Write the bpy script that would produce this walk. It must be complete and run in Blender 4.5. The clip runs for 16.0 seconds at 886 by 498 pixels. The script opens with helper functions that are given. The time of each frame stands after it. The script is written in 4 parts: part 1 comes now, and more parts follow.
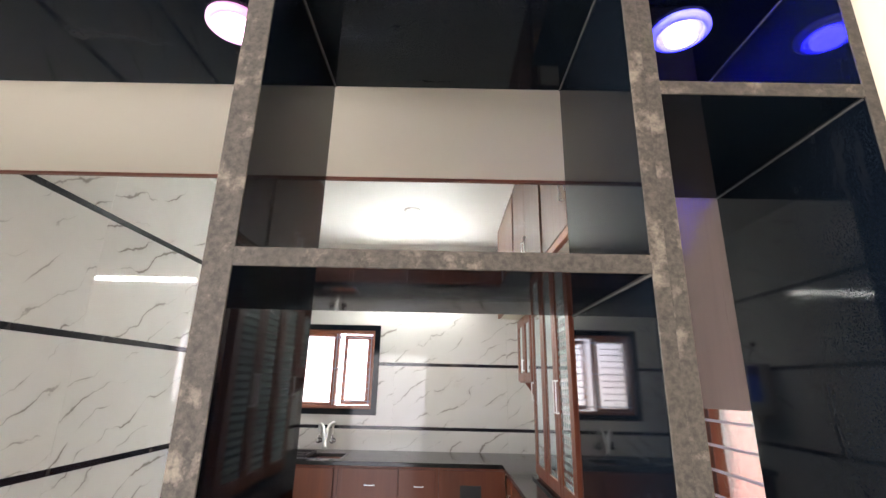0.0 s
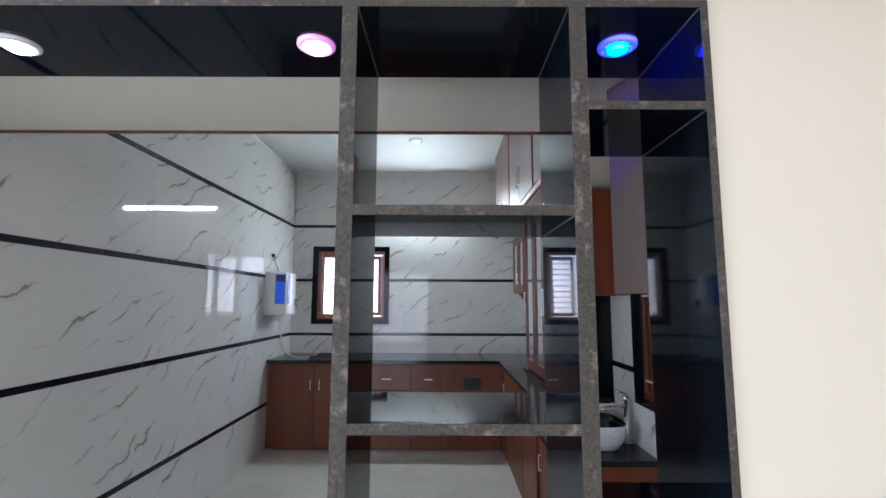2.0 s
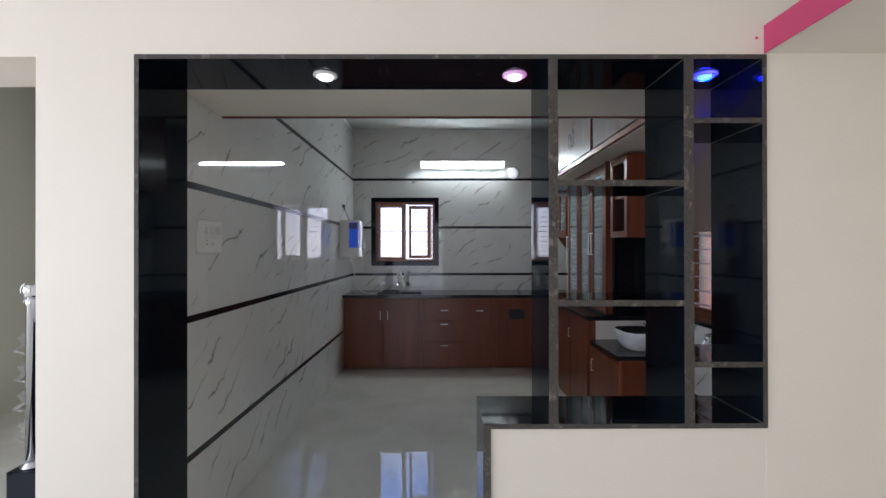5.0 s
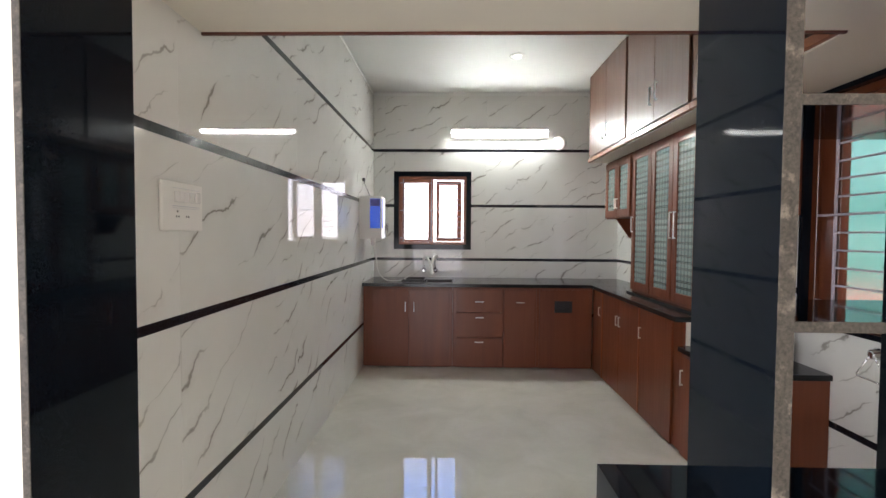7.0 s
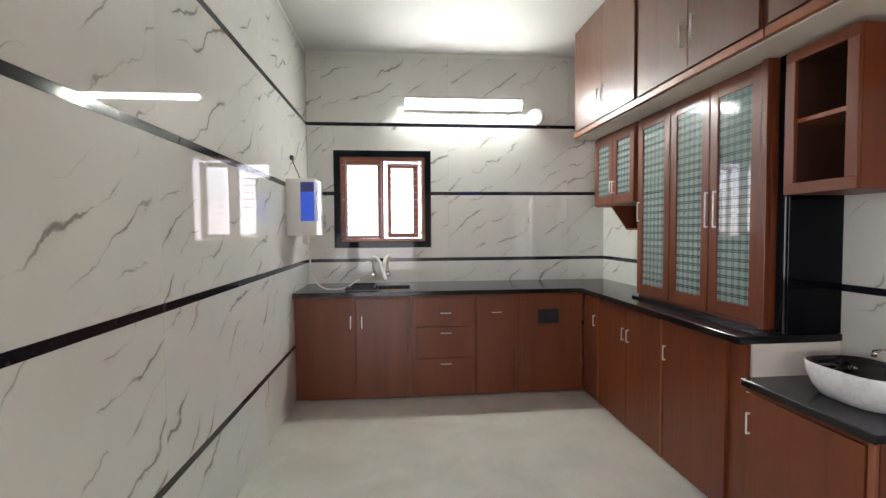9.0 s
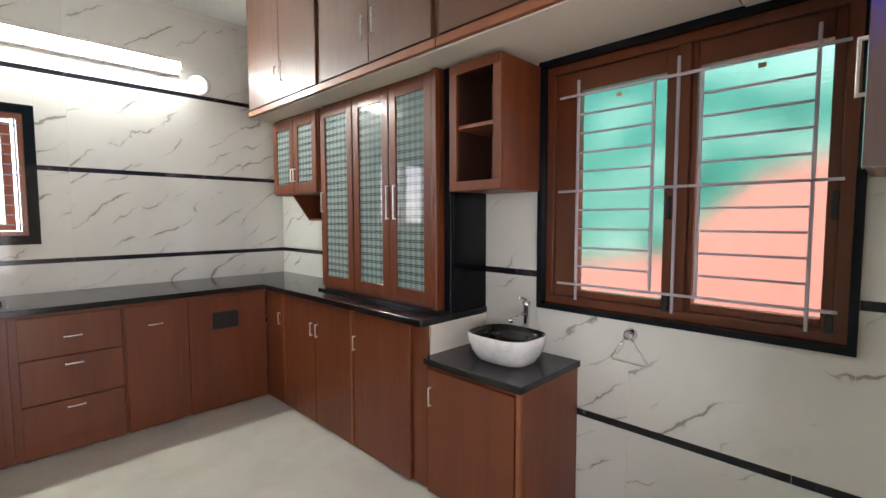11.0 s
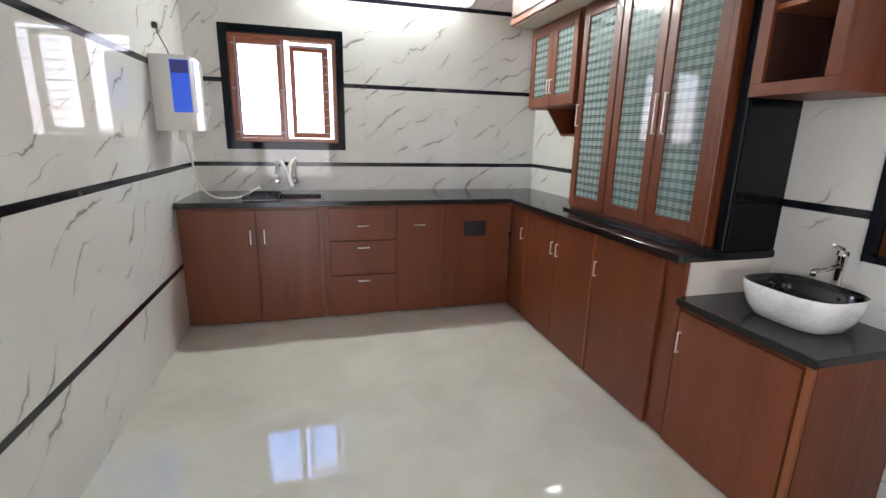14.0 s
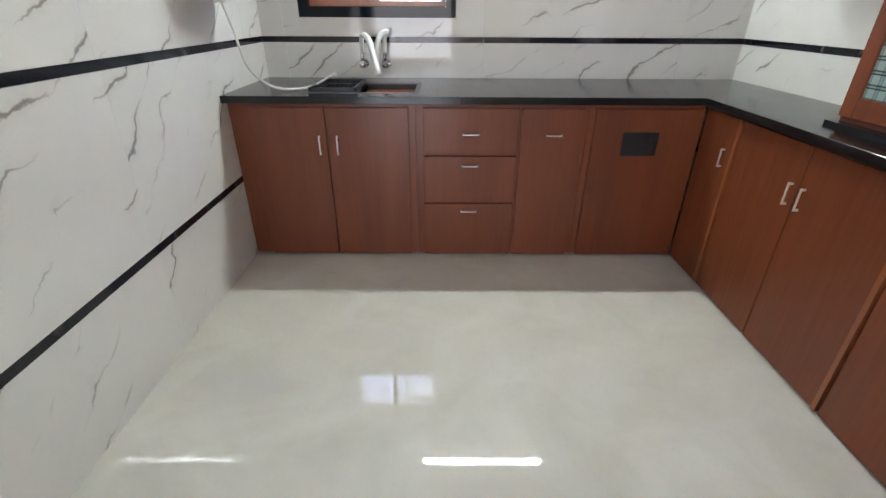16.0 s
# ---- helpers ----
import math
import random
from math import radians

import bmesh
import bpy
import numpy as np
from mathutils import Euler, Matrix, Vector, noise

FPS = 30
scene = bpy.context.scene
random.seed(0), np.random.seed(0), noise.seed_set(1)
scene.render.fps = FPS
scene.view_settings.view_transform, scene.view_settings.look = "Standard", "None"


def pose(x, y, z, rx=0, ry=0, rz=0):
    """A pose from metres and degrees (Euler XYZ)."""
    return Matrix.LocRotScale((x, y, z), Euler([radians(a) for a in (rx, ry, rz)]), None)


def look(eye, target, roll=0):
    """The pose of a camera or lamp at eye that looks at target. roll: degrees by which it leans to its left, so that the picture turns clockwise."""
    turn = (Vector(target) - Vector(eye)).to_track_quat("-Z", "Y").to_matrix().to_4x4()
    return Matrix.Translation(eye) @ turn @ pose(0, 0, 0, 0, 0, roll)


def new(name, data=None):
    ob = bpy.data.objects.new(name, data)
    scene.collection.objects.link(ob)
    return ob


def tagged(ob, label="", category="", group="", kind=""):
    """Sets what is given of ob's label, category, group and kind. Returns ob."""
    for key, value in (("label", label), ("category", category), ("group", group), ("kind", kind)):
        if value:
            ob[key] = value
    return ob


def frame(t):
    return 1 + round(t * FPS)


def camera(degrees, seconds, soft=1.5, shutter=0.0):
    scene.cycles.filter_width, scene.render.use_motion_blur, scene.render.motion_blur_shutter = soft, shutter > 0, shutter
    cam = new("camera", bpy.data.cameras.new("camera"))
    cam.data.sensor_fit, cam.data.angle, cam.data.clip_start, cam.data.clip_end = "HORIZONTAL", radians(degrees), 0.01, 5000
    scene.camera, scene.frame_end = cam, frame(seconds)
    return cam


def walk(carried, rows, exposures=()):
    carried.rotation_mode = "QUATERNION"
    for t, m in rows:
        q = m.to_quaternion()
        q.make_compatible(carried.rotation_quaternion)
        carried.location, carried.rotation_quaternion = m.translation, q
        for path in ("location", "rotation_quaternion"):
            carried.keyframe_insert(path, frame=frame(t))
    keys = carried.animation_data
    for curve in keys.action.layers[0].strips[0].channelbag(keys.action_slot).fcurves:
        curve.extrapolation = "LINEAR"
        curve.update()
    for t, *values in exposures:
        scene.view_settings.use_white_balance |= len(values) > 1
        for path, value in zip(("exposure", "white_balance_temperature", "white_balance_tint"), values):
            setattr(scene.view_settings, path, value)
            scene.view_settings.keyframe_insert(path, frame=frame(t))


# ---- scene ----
cam = camera(88.6, 16.0)
PATH = [
    (0, (0.178, 0.198, 1.557), (0.163, 2.115, 2.13), 1.3),
    (0.5, (0.179, 0.171, 1.569), (0.163, 2.065, 2.213), 1.4),
    (1, (0.157, 0.095, 1.552), (0.142, 2.012, 2.121), 1.5),
    (1.5, (0.147, -0.061, 1.519), (0.135, 1.897, 1.927), 1.1),
    (2, (0.131, -0.249, 1.498), (0.129, 1.738, 1.731), 0.2),
    (2.5, (0.062, -0.456, 1.476), (0.083, 1.54, 1.593), -0.2),
    (3, (0.012, -0.668, 1.468), (0.043, 1.331, 1.525), -0.1),
    (3.5, (-0.02, -0.868, 1.456), (0.012, 1.131, 1.474), -0.0),
    (4, (-0.078, -0.963, 1.454), (-0.042, 1.037, 1.455), -0.0),
    (4.5, (-0.256, -0.959, 1.445), (-0.224, 1.04, 1.449), -0.1),
    (5, (-0.492, -0.984, 1.443), (-0.483, 1.015, 1.449), -0.1),
    (5.2, (-0.566, -0.989, 1.439), (-0.573, 1.011, 1.444), -0.0),
    (7.3, (-0.761, -0.011, 1.419), (-0.805, 1.988, 1.347), 0.4),
    (7.5, (-0.781, 0.123, 1.394), (-0.819, 2.121, 1.322), 0.5),
    (8, (-0.787, 0.423, 1.397), (-0.825, 2.421, 1.316), 0.2),
    (8.5, (-0.811, 0.653, 1.409), (-0.796, 2.651, 1.323), -0.2),
    (9, (-0.825, 0.811, 1.392), (-0.636, 2.801, 1.313), -0.4),
    (9.5, (-0.83, 0.945, 1.405), (-0.297, 2.871, 1.318), -0.5),
    (10, (-0.812, 1.037, 1.41), (0.167, 2.779, 1.314), -0.5),
    (10.2, (-0.788, 1.051, 1.409), (0.353, 2.691, 1.312), -0.6),
    (12.3, (-0.819, 1.097, 1.406), (0.682, 2.408, 1.24), 0.3),
    (12.5, (-0.809, 1.098, 1.401), (0.614, 2.491, 1.219), 0.5),
    (13, (-0.782, 1.124, 1.396), (0.377, 2.736, 1.15), 0.8),
    (13.5, (-0.786, 1.147, 1.385), (0.052, 2.931, 1.044), 1.2),
    (14, (-0.764, 1.197, 1.366), (-0.243, 3.067, 0.886), 1.3),
    (14.5, (-0.721, 1.387, 1.317), (-0.444, 3.262, 0.677), 1.2),
    (15, (-0.67, 1.629, 1.313), (-0.549, 3.451, 0.497), 0.6),
    (15.5, (-0.635, 1.922, 1.303), (-0.58, 3.695, 0.378), 0.4),
    (16, (-0.594, 2.208, 1.276), (-0.591, 3.978, 0.345), 0.3),
]
EXPOSURES = [(0, 1.2, 6450, 20), (1, 0.94, 5900, 17), (1.5, 0.56, 5400, 15), (2, 0.34, 5450, 16), (2.5, 0.18, 5400, 16), (3.5, -0.36, 5500, 16), (5.2, -0.42, 5700, 17), (6.5, -0.1, 6000, 17), (7.3, 0.86, 6500, 19), (9, 0.78, 6500, 18), (10, 0.84, 6550, 17), (12.5, 1.12, 6500, 20), (13.5, 1.0, 6400, 19), (15, 1.18, 6100, 15), (16, 1.2, 6150, 16)]
walk(cam, [(t, look(eye, target, roll)) for t, eye, target, roll in PATH], EXPOSURES)


# ---- world, sun, large lights ----
world = bpy.data.worlds.new("sky")
scene.world = world
world.use_nodes = True
wn = world.node_tree
sky = wn.nodes.new("ShaderNodeTexSky")
sky.sky_type, sky.sun_disc = "NISHITA", False
sky.sun_elevation, sky.sun_rotation = radians(52), radians(-137)
wn.nodes["Background"].inputs["Strength"].default_value = 0.15
wn.links.new(sky.outputs[0], wn.nodes["Background"].inputs["Color"])

sun = new("sun", bpy.data.lights.new("sun", "SUN"))
sun.data.energy, sun.data.angle, sun.data.color = 4.2, radians(0.5), (1, 0.95, 0.88)
sun.matrix_world = look((-4.2, -4.5, 7.9), (0, 0, 0))


def sky_fill(name, eye, target, w, h, watts, colour):
    """Adds an area lamp standing in for sky light, mostly at assumed openings."""
    lamp = new(name, bpy.data.lights.new(name, "AREA"))
    lamp.data.shape, lamp.data.size, lamp.data.size_y = "RECTANGLE", w, h
    lamp.data.energy, lamp.data.color = watts, colour
    lamp.matrix_world = look(eye, target)
    return lamp


# added outside, above the side window and out of view, to brighten the kitchen
sky_fill("window_light_side", (2.1, 1.76, 3.5), (1.22, 1.76, 1.55), 1.4, 3.0, 22, (0.9, 0.96, 1.0))
# added lamps at openings assumed in the unseen living room walls
sky_fill("window_light_living", (-4.3, -1.2, 1.5), (0, -1.2, 1.5), 2.5, 1.9, 95, (0.97, 0.98, 1.0))
sky_fill("window_light_living", (-1.95, -4.95, 1.3), (-1.95, 0, 1.3), 3.1, 2.3, 76, (0.97, 0.98, 1.0))
# added hall lamp, at an opening assumed in the hall wall
sky_fill("window_light_hall", (-4.3, 2.2, 1.6), (0, 2.2, 1.6), 1.0, 1.2, 8, (1.0, 0.98, 0.92))


# ---- materials ----
def material(name, colour=(0.8, 0.8, 0.8), rough=0.5, metal=0.0, **more):
    m = bpy.data.materials.new(name)
    m.use_nodes = True
    b = m.node_tree.nodes["Principled BSDF"]
    b.inputs["Base Color"].default_value = (*colour, 1)
    b.inputs["Roughness"].default_value = rough
    b.inputs["Metallic"].default_value = metal
    for k, v in more.items():
        b.inputs[k.replace("_", " ")].default_value = v
    return m


class Nodes:
    """Short hands for a material's node tree."""

    def __init__(self, m):
        self.t = m.node_tree
        self.b = self.t.nodes["Principled BSDF"]

    def add(self, kind, **props):
        n = self.t.nodes.new(kind)
        for k, v in props.items():
            if k in n.inputs:
                n.inputs[k].default_value = v
        return n

    def link(self, a, b):
        self.t.links.new(a, b)

    def coords(self, scale=(1, 1, 1), rotate=(0, 0, 0), shift=True):
        c = self.add("ShaderNodeTexCoord")
        out = c.outputs["Object"]
        if shift:
            info = self.add("ShaderNodeObjectInfo")
            mul = self.add("ShaderNodeVectorMath")
            mul.operation = "MULTIPLY_ADD"
            comb = self.add("ShaderNodeCombineXYZ")
            for k in range(3):
                self.link(info.outputs["Random"], comb.inputs[k])
            mul.inputs[1].default_value = (7, 11, 13)
            self.link(comb.outputs[0], mul.inputs[0])
            self.link(out, mul.inputs[2])
            out = mul.outputs[0]
        mp = self.add("ShaderNodeMapping", Scale=scale, Rotation=[radians(a) for a in rotate])
        self.link(out, mp.inputs["Vector"])
        return mp.outputs[0]

    def noise(self, vec, scale, detail=4.0, rough=0.55, distort=0.0):
        n = self.add("ShaderNodeTexNoise", Scale=scale, Detail=detail, Roughness=rough, Distortion=distort)
        self.link(vec, n.inputs["Vector"])
        return n.outputs["Fac"]

    def ramp(self, fac, stops):
        r = self.add("ShaderNodeValToRGB")
        e = r.color_ramp.elements
        while len(e) < len(stops):
            e.new(0.5)
        for el, (p, c) in zip(e, stops):
            el.position = p
            el.color = (*c, 1) if isinstance(c, tuple) else (c, c, c, 1)
        self.link(fac, r.inputs["Fac"])
        return r.outputs["Color"]

    def math(self, op, a, b=None):
        n = self.add("ShaderNodeMath")
        n.operation = op
        for k, v in enumerate((a, b)):
            if v is None:
                continue
            if isinstance(v, (int, float)):
                n.inputs[k].default_value = v
            else:
                self.link(v, n.inputs[k])
        return n.outputs[0]

    def mix(self, fac, a, b):
        n = self.add("ShaderNodeMix")
        n.data_type = "RGBA"
        for k, v in ((0, fac), (6, a), (7, b)):
            if isinstance(v, tuple):
                n.inputs[k].default_value = (*v, 1)
            elif isinstance(v, (int, float)):
                n.inputs[k].default_value = v
            else:
                self.link(v, n.inputs[k])
        return n.outputs[2]

    def bump(self, height, strength=0.1, distance=0.002):
        n = self.add("ShaderNodeBump", Strength=strength, Distance=distance)
        self.link(height, n.inputs["Height"])
        self.link(n.outputs[0], self.b.inputs["Normal"])

    def colour(self, c):
        self.link(c, self.b.inputs["Base Color"])

    def rough(self, c):
        self.link(c, self.b.inputs["Roughness"])


def wood(name, dark, light, rough=0.42, coat=0.4, ior=1.55, blur=0.16):
    m = material(name, light, rough, Coat_Weight=coat, Coat_Roughness=blur, Coat_IOR=ior, Specular_IOR_Level=0.4)
    n = Nodes(m)
    fine = n.noise(n.coords((55, 55, 2.2)), 1.0, 6, 0.6, 0.4)
    wide = n.noise(n.coords((4, 4, 0.35)), 1.0, 3, 0.5, 0.8)
    both = n.math("ADD", n.math("MULTIPLY", fine, 0.36), n.math("MULTIPLY", wide, 0.64))
    n.colour(n.ramp(both, [(0.25, dark), (0.5, tuple((a + b) / 2 for a, b in zip(dark, light))), (0.8, light)]))
    n.rough(n.ramp(fine, [(0.3, rough + 0.1), (0.7, rough - 0.03)]))
    n.bump(fine, 0.08, 0.0006)
    return m


def marble(name):
    """Glossy white tile with broken diagonal grey-brown veins, another piece of the print on each tile."""
    m = material(name, (0.8, 0.79, 0.75), 0.02, Specular_IOR_Level=0.43)
    n = Nodes(m)
    co = n.add("ShaderNodeTexCoord")
    sep = n.add("ShaderNodeSeparateXYZ")
    n.link(co.outputs["Object"], sep.inputs[0])
    info = n.add("ShaderNodeObjectInfo")
    where = n.add("ShaderNodeSeparateXYZ")
    n.link(info.outputs["Location"], where.inputs[0])
    flip = n.math("MULTIPLY", n.math("SIGN", where.outputs[0]), -1.0)
    u = n.math("ADD", sep.outputs[0], n.math("MULTIPLY", sep.outputs[1], flip))
    wh = n.add("ShaderNodeTexWhiteNoise")
    n.link(info.outputs["Location"], wh.inputs["Vector"])
    off = n.math("MULTIPLY", wh.outputs["Value"], 37.0)
    com = n.add("ShaderNodeCombineXYZ")
    n.link(u, com.inputs[0])
    n.link(sep.outputs[2], com.inputs[1])
    n.link(off, com.inputs[2])
    mp = n.add("ShaderNodeMapping", Rotation=(0, 0, radians(-33)), Scale=(1, 1, 1))
    n.link(com.outputs[0], mp.inputs["Vector"])
    flat = n.add("ShaderNodeSeparateXYZ")
    n.link(mp.outputs[0], flat.inputs[0])
    mp2 = n.add("ShaderNodeMapping", Scale=(1.0, 2.2, 1))
    n.link(mp.outputs[0], mp2.inputs["Vector"])

    def sway(scale, amount, detail=2):
        return n.math("MULTIPLY", n.math("SUBTRACT", n.noise(mp.outputs[0], scale, detail, 0.5), 0.5), amount)

    across = n.math("ADD", flat.outputs[1], n.math("ADD", sway(1.6, 0.42), n.math("ADD", sway(7.0, 0.1), sway(30.0, 0.028, 3))))
    dist = n.math("MULTIPLY", n.math("ABSOLUTE", n.math("SUBTRACT", n.math("FRACT", n.math("ADD", n.math("DIVIDE", across, 0.15), 50.0)), 0.5)), 0.15)
    mask = n.ramp(n.noise(mp2.outputs[0], 2.6, 2, 0.5), [(0.46, 0.0), (0.62, 1.0)])
    fine = n.noise(mp.outputs[0], 22.0, 3, 0.6)
    width = n.math("ADD", n.math("MULTIPLY", n.math("MULTIPLY", mask, fine), 0.016), 0.0004)
    ratio = n.math("DIVIDE", dist, width)
    core = n.ramp(n.math("MULTIPLY", ratio, 0.5), [(0.0, 1.0), (0.25, 0.75), (0.5, 0.0)])
    halo = n.ramp(n.math("MULTIPLY", ratio, 0.12), [(0.0, 0.6), (0.5, 0.0)])
    strength = n.math("MULTIPLY", core, mask)
    soft = n.math("MULTIPLY", n.math("MULTIPLY", halo, mask), 0.4)
    cloud = n.ramp(n.noise(mp.outputs[0], 2.0, 3), [(0.3, (0.74, 0.735, 0.7)), (0.7, (0.8, 0.795, 0.765))])
    c = n.mix(soft, cloud, (0.45, 0.43, 0.38))
    n.colour(n.mix(n.math("MULTIPLY", strength, 0.8), c, (0.2, 0.18, 0.15)))
    return m


def granite(name, base, fleck, rough, dust=0.0, gloss=0.38):
    m = material(name, base, rough, Specular_IOR_Level=gloss)
    n = Nodes(m)
    v = n.coords((1, 1, 1))
    spots = n.noise(v, 420, 2, 0.7)
    c = n.ramp(spots, [(0.5, base), (0.72, fleck)])
    smear = n.noise(n.coords((2.0, 5.0, 2.0)), 2.2, 6, 0.65, 0.6)
    if dust:
        c = n.mix(n.ramp(smear, [(0.6, 0.0), (0.78, dust)]), c, (0.3, 0.28, 0.24))
    n.colour(c)
    n.rough(n.ramp(smear, [(0.35, rough), (0.6, rough + 0.03), (0.8, rough + 0.03 + dust * 0.5)]))
    return m


def plaster(name, colour, rough=0.6):
    m = material(name, colour, rough)
    n = Nodes(m)
    v = n.coords((1, 1, 1), shift=False)
    big = n.noise(v, 1.3, 4, 0.6)
    n.colour(n.ramp(big, [(0.3, tuple(c * 0.955 for c in colour)), (0.7, colour)]))
    n.bump(n.noise(v, 140, 3, 0.6), 0.12, 0.001)
    return m


TILE = marble("marble_tile")
STRIP = granite("black_border_tile", (0.006, 0.007, 0.012), (0.05, 0.05, 0.07), 0.08, 0.55)
GRANITE = granite("polished_black_granite", (0.0035, 0.0062, 0.0105), (0.008, 0.012, 0.018), 0.03, 0.05, 0.18)
CHEEK = granite("satin_black_granite", (0.002, 0.0025, 0.004), (0.006, 0.007, 0.009), 0.09, 0.0, 0.1)
COUNTER = granite("worktop_granite", (0.007, 0.007, 0.008), (0.028, 0.028, 0.03), 0.12, 0.04)
EDGE = material("cut_granite_edge", (0.1, 0.095, 0.085), 0.7)
n = Nodes(EDGE)
v = n.coords((1, 1, 1))
speck = n.ramp(n.noise(v, 130, 4, 0.7), [(0.35, (0.03, 0.026, 0.021)), (0.65, (0.08, 0.069, 0.056))])
stain = n.ramp(n.noise(v, 21, 6, 0.7), [(0.56, 0.0), (0.7, 0.5)])
n.colour(n.mix(stain, speck, (0.36, 0.31, 0.24)))
n.bump(n.noise(v, 90, 4), 0.4, 0.002)
WOOD = wood("brown_laminate", (0.118, 0.026, 0.0075), (0.205, 0.05, 0.0145), 0.44, 0.22)
WOOD_GLOSS = wood("glossy_brown_laminate", (0.115, 0.042, 0.02), (0.155, 0.06, 0.03), 0.42, 0.42, 1.6, 0.22)
WOOD_DARK = wood("dark_brown_laminate", (0.07, 0.018, 0.01), (0.14, 0.04, 0.02))
WOOD_EDGE = wood("orange_brown_edging", (0.24, 0.072, 0.028), (0.34, 0.11, 0.042))
TEAK = wood("varnished_teak", (0.08, 0.019, 0.006), (0.175, 0.044, 0.013), 0.32, 0.3)
# teak lightened and reddened, with the bright window's glare in its colour
TEAK_GLARE = wood("glare_lit_teak", (0.3, 0.09, 0.04), (0.5, 0.17, 0.08), 0.32, 0.3)
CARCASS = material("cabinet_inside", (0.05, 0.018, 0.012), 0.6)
CREAM = plaster("cream_wall_paint", (0.8, 0.735, 0.61))
WHITE = plaster("white_ceiling_paint", (0.8, 0.8, 0.78))
SOFFIT = plaster("cream_soffit_paint", (0.8, 0.75, 0.65))
HALLP = plaster("hall_wall_paint", (0.62, 0.6, 0.5))
PINK = plaster("magenta_paint", (0.62, 0.06, 0.17), 0.5)
CHROME = material("chrome", (0.75, 0.75, 0.77), 0.1, 1.0)
SATIN = material("satin_chrome", (0.86, 0.85, 0.84), 0.32, 0.9)
STEEL = material("brushed_steel", (0.62, 0.62, 0.64), 0.28, 1.0)
# brown laminate greyed, so that its sheen sits in the colour
SHEENLAM = wood("sheen_greyed_laminate", (0.2, 0.14, 0.125), (0.29, 0.21, 0.195), 0.3, 1.0, 1.8, 0.2)
CAULK = material("pale_joint_filler", (0.11, 0.105, 0.095), 0.8)
TAN = material("tan_paper_label", (0.5, 0.3, 0.16), 0.8)
BARS = material("lilac_grey_bar_paint", (0.5, 0.46, 0.52), 0.45)
PLASTIC = material("white_plastic", (0.78, 0.76, 0.74), 0.25)
GLOSSY = material("glossy_white_plastic", (0.8, 0.79, 0.77), 0.06)
HOSE = material("white_hose", (0.75, 0.75, 0.72), 0.4)
IVORY = material("ivory_plastic", (0.82, 0.8, 0.76), 0.3)
BLACK = material("black_plastic", (0.012, 0.012, 0.014), 0.4)
# faint emission added in place of light coming through the tank
BLUE = material("glowing_blue_tank", (0.03, 0.1, 0.75), 0.12, Emission_Color=(0.05, 0.18, 1.0, 1), Emission_Strength=0.16)
GLASS = material("clear_glass", (1, 1, 1), 0.0, Transmission_Weight=1.0, IOR=1.45)
SINKM = material("dark_steel", (0.2, 0.2, 0.21), 0.35, 0.8)
BASIN = material("basin_glaze", (0.78, 0.78, 0.77), 0.12)
n = Nodes(BASIN)
vv = n.noise(n.coords((1, 1, 1)), 9, 4, 0.6, 0.5)
n.colour(n.ramp(n.math("ABSOLUTE", n.math("SUBTRACT", vv, 0.5)), [(0.0, (0.7, 0.7, 0.7)), (0.05, (0.8, 0.8, 0.79))]))
BASIN_IN = material("black_basin_glaze", (0.006, 0.006, 0.007), 0.05)
WRAP = material("plastic_film", (0.85, 0.85, 0.87), 0.2, Transmission_Weight=0.75, IOR=1.1)
EXT_PINK = plaster("neighbour_pink_paint", (0.68, 0.29, 0.23), 0.8)
EXT_GREEN = material("green_sheet", (0.04, 0.45, 0.33), 0.5)
n = Nodes(EXT_GREEN)
n.colour(n.ramp(n.noise(n.coords((1, 1, 3)), 1.6, 5, 0.65), [(0.35, (0.006, 0.15, 0.11)), (0.48, (0.02, 0.25, 0.185)), (0.66, (0.3, 0.55, 0.47))]))
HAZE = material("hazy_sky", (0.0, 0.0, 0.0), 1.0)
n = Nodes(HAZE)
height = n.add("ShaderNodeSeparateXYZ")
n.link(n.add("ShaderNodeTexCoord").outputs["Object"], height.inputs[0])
# glow by height, its upper bands placed to suit reflections in the floor
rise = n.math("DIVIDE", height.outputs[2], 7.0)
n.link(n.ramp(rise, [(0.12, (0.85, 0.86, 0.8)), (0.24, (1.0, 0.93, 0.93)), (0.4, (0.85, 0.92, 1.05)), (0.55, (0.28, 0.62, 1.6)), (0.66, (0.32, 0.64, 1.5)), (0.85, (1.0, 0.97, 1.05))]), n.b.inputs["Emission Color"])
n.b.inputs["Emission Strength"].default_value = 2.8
SOIL = material("outdoor_ground", (0.3, 0.25, 0.18), 0.9)
n = Nodes(SOIL)
n.colour(n.ramp(n.noise(n.coords((1, 1, 1)), 0.8, 5), [(0.3, (0.2, 0.16, 0.11)), (0.7, (0.34, 0.29, 0.22))]))

FROST = material("textured_glass", (0.93, 1.0, 0.97), 0.16, Transmission_Weight=1.0, IOR=1.3)
n = Nodes(FROST)
n.bump(n.noise(n.coords((1, 1, 1.9)), 62, 2), 0.9, 0.003)

FLOOR = material("cream_vitrified_floor", (0.6, 0.58, 0.5), 0.05, Specular_IOR_Level=0.6)
n = Nodes(FLOOR)
v = n.coords((1, 1, 1), shift=False)
c1 = n.ramp(n.noise(v, 2.6, 5, 0.6, 0.6), [(0.3, (0.56, 0.545, 0.475)), (0.55, (0.63, 0.615, 0.545)), (0.75, (0.68, 0.665, 0.6))])
n.colour(n.mix(n.ramp(n.noise(v, 55, 3), [(0.6, 0.0), (0.75, 0.25)]), c1, (0.5, 0.485, 0.42)))
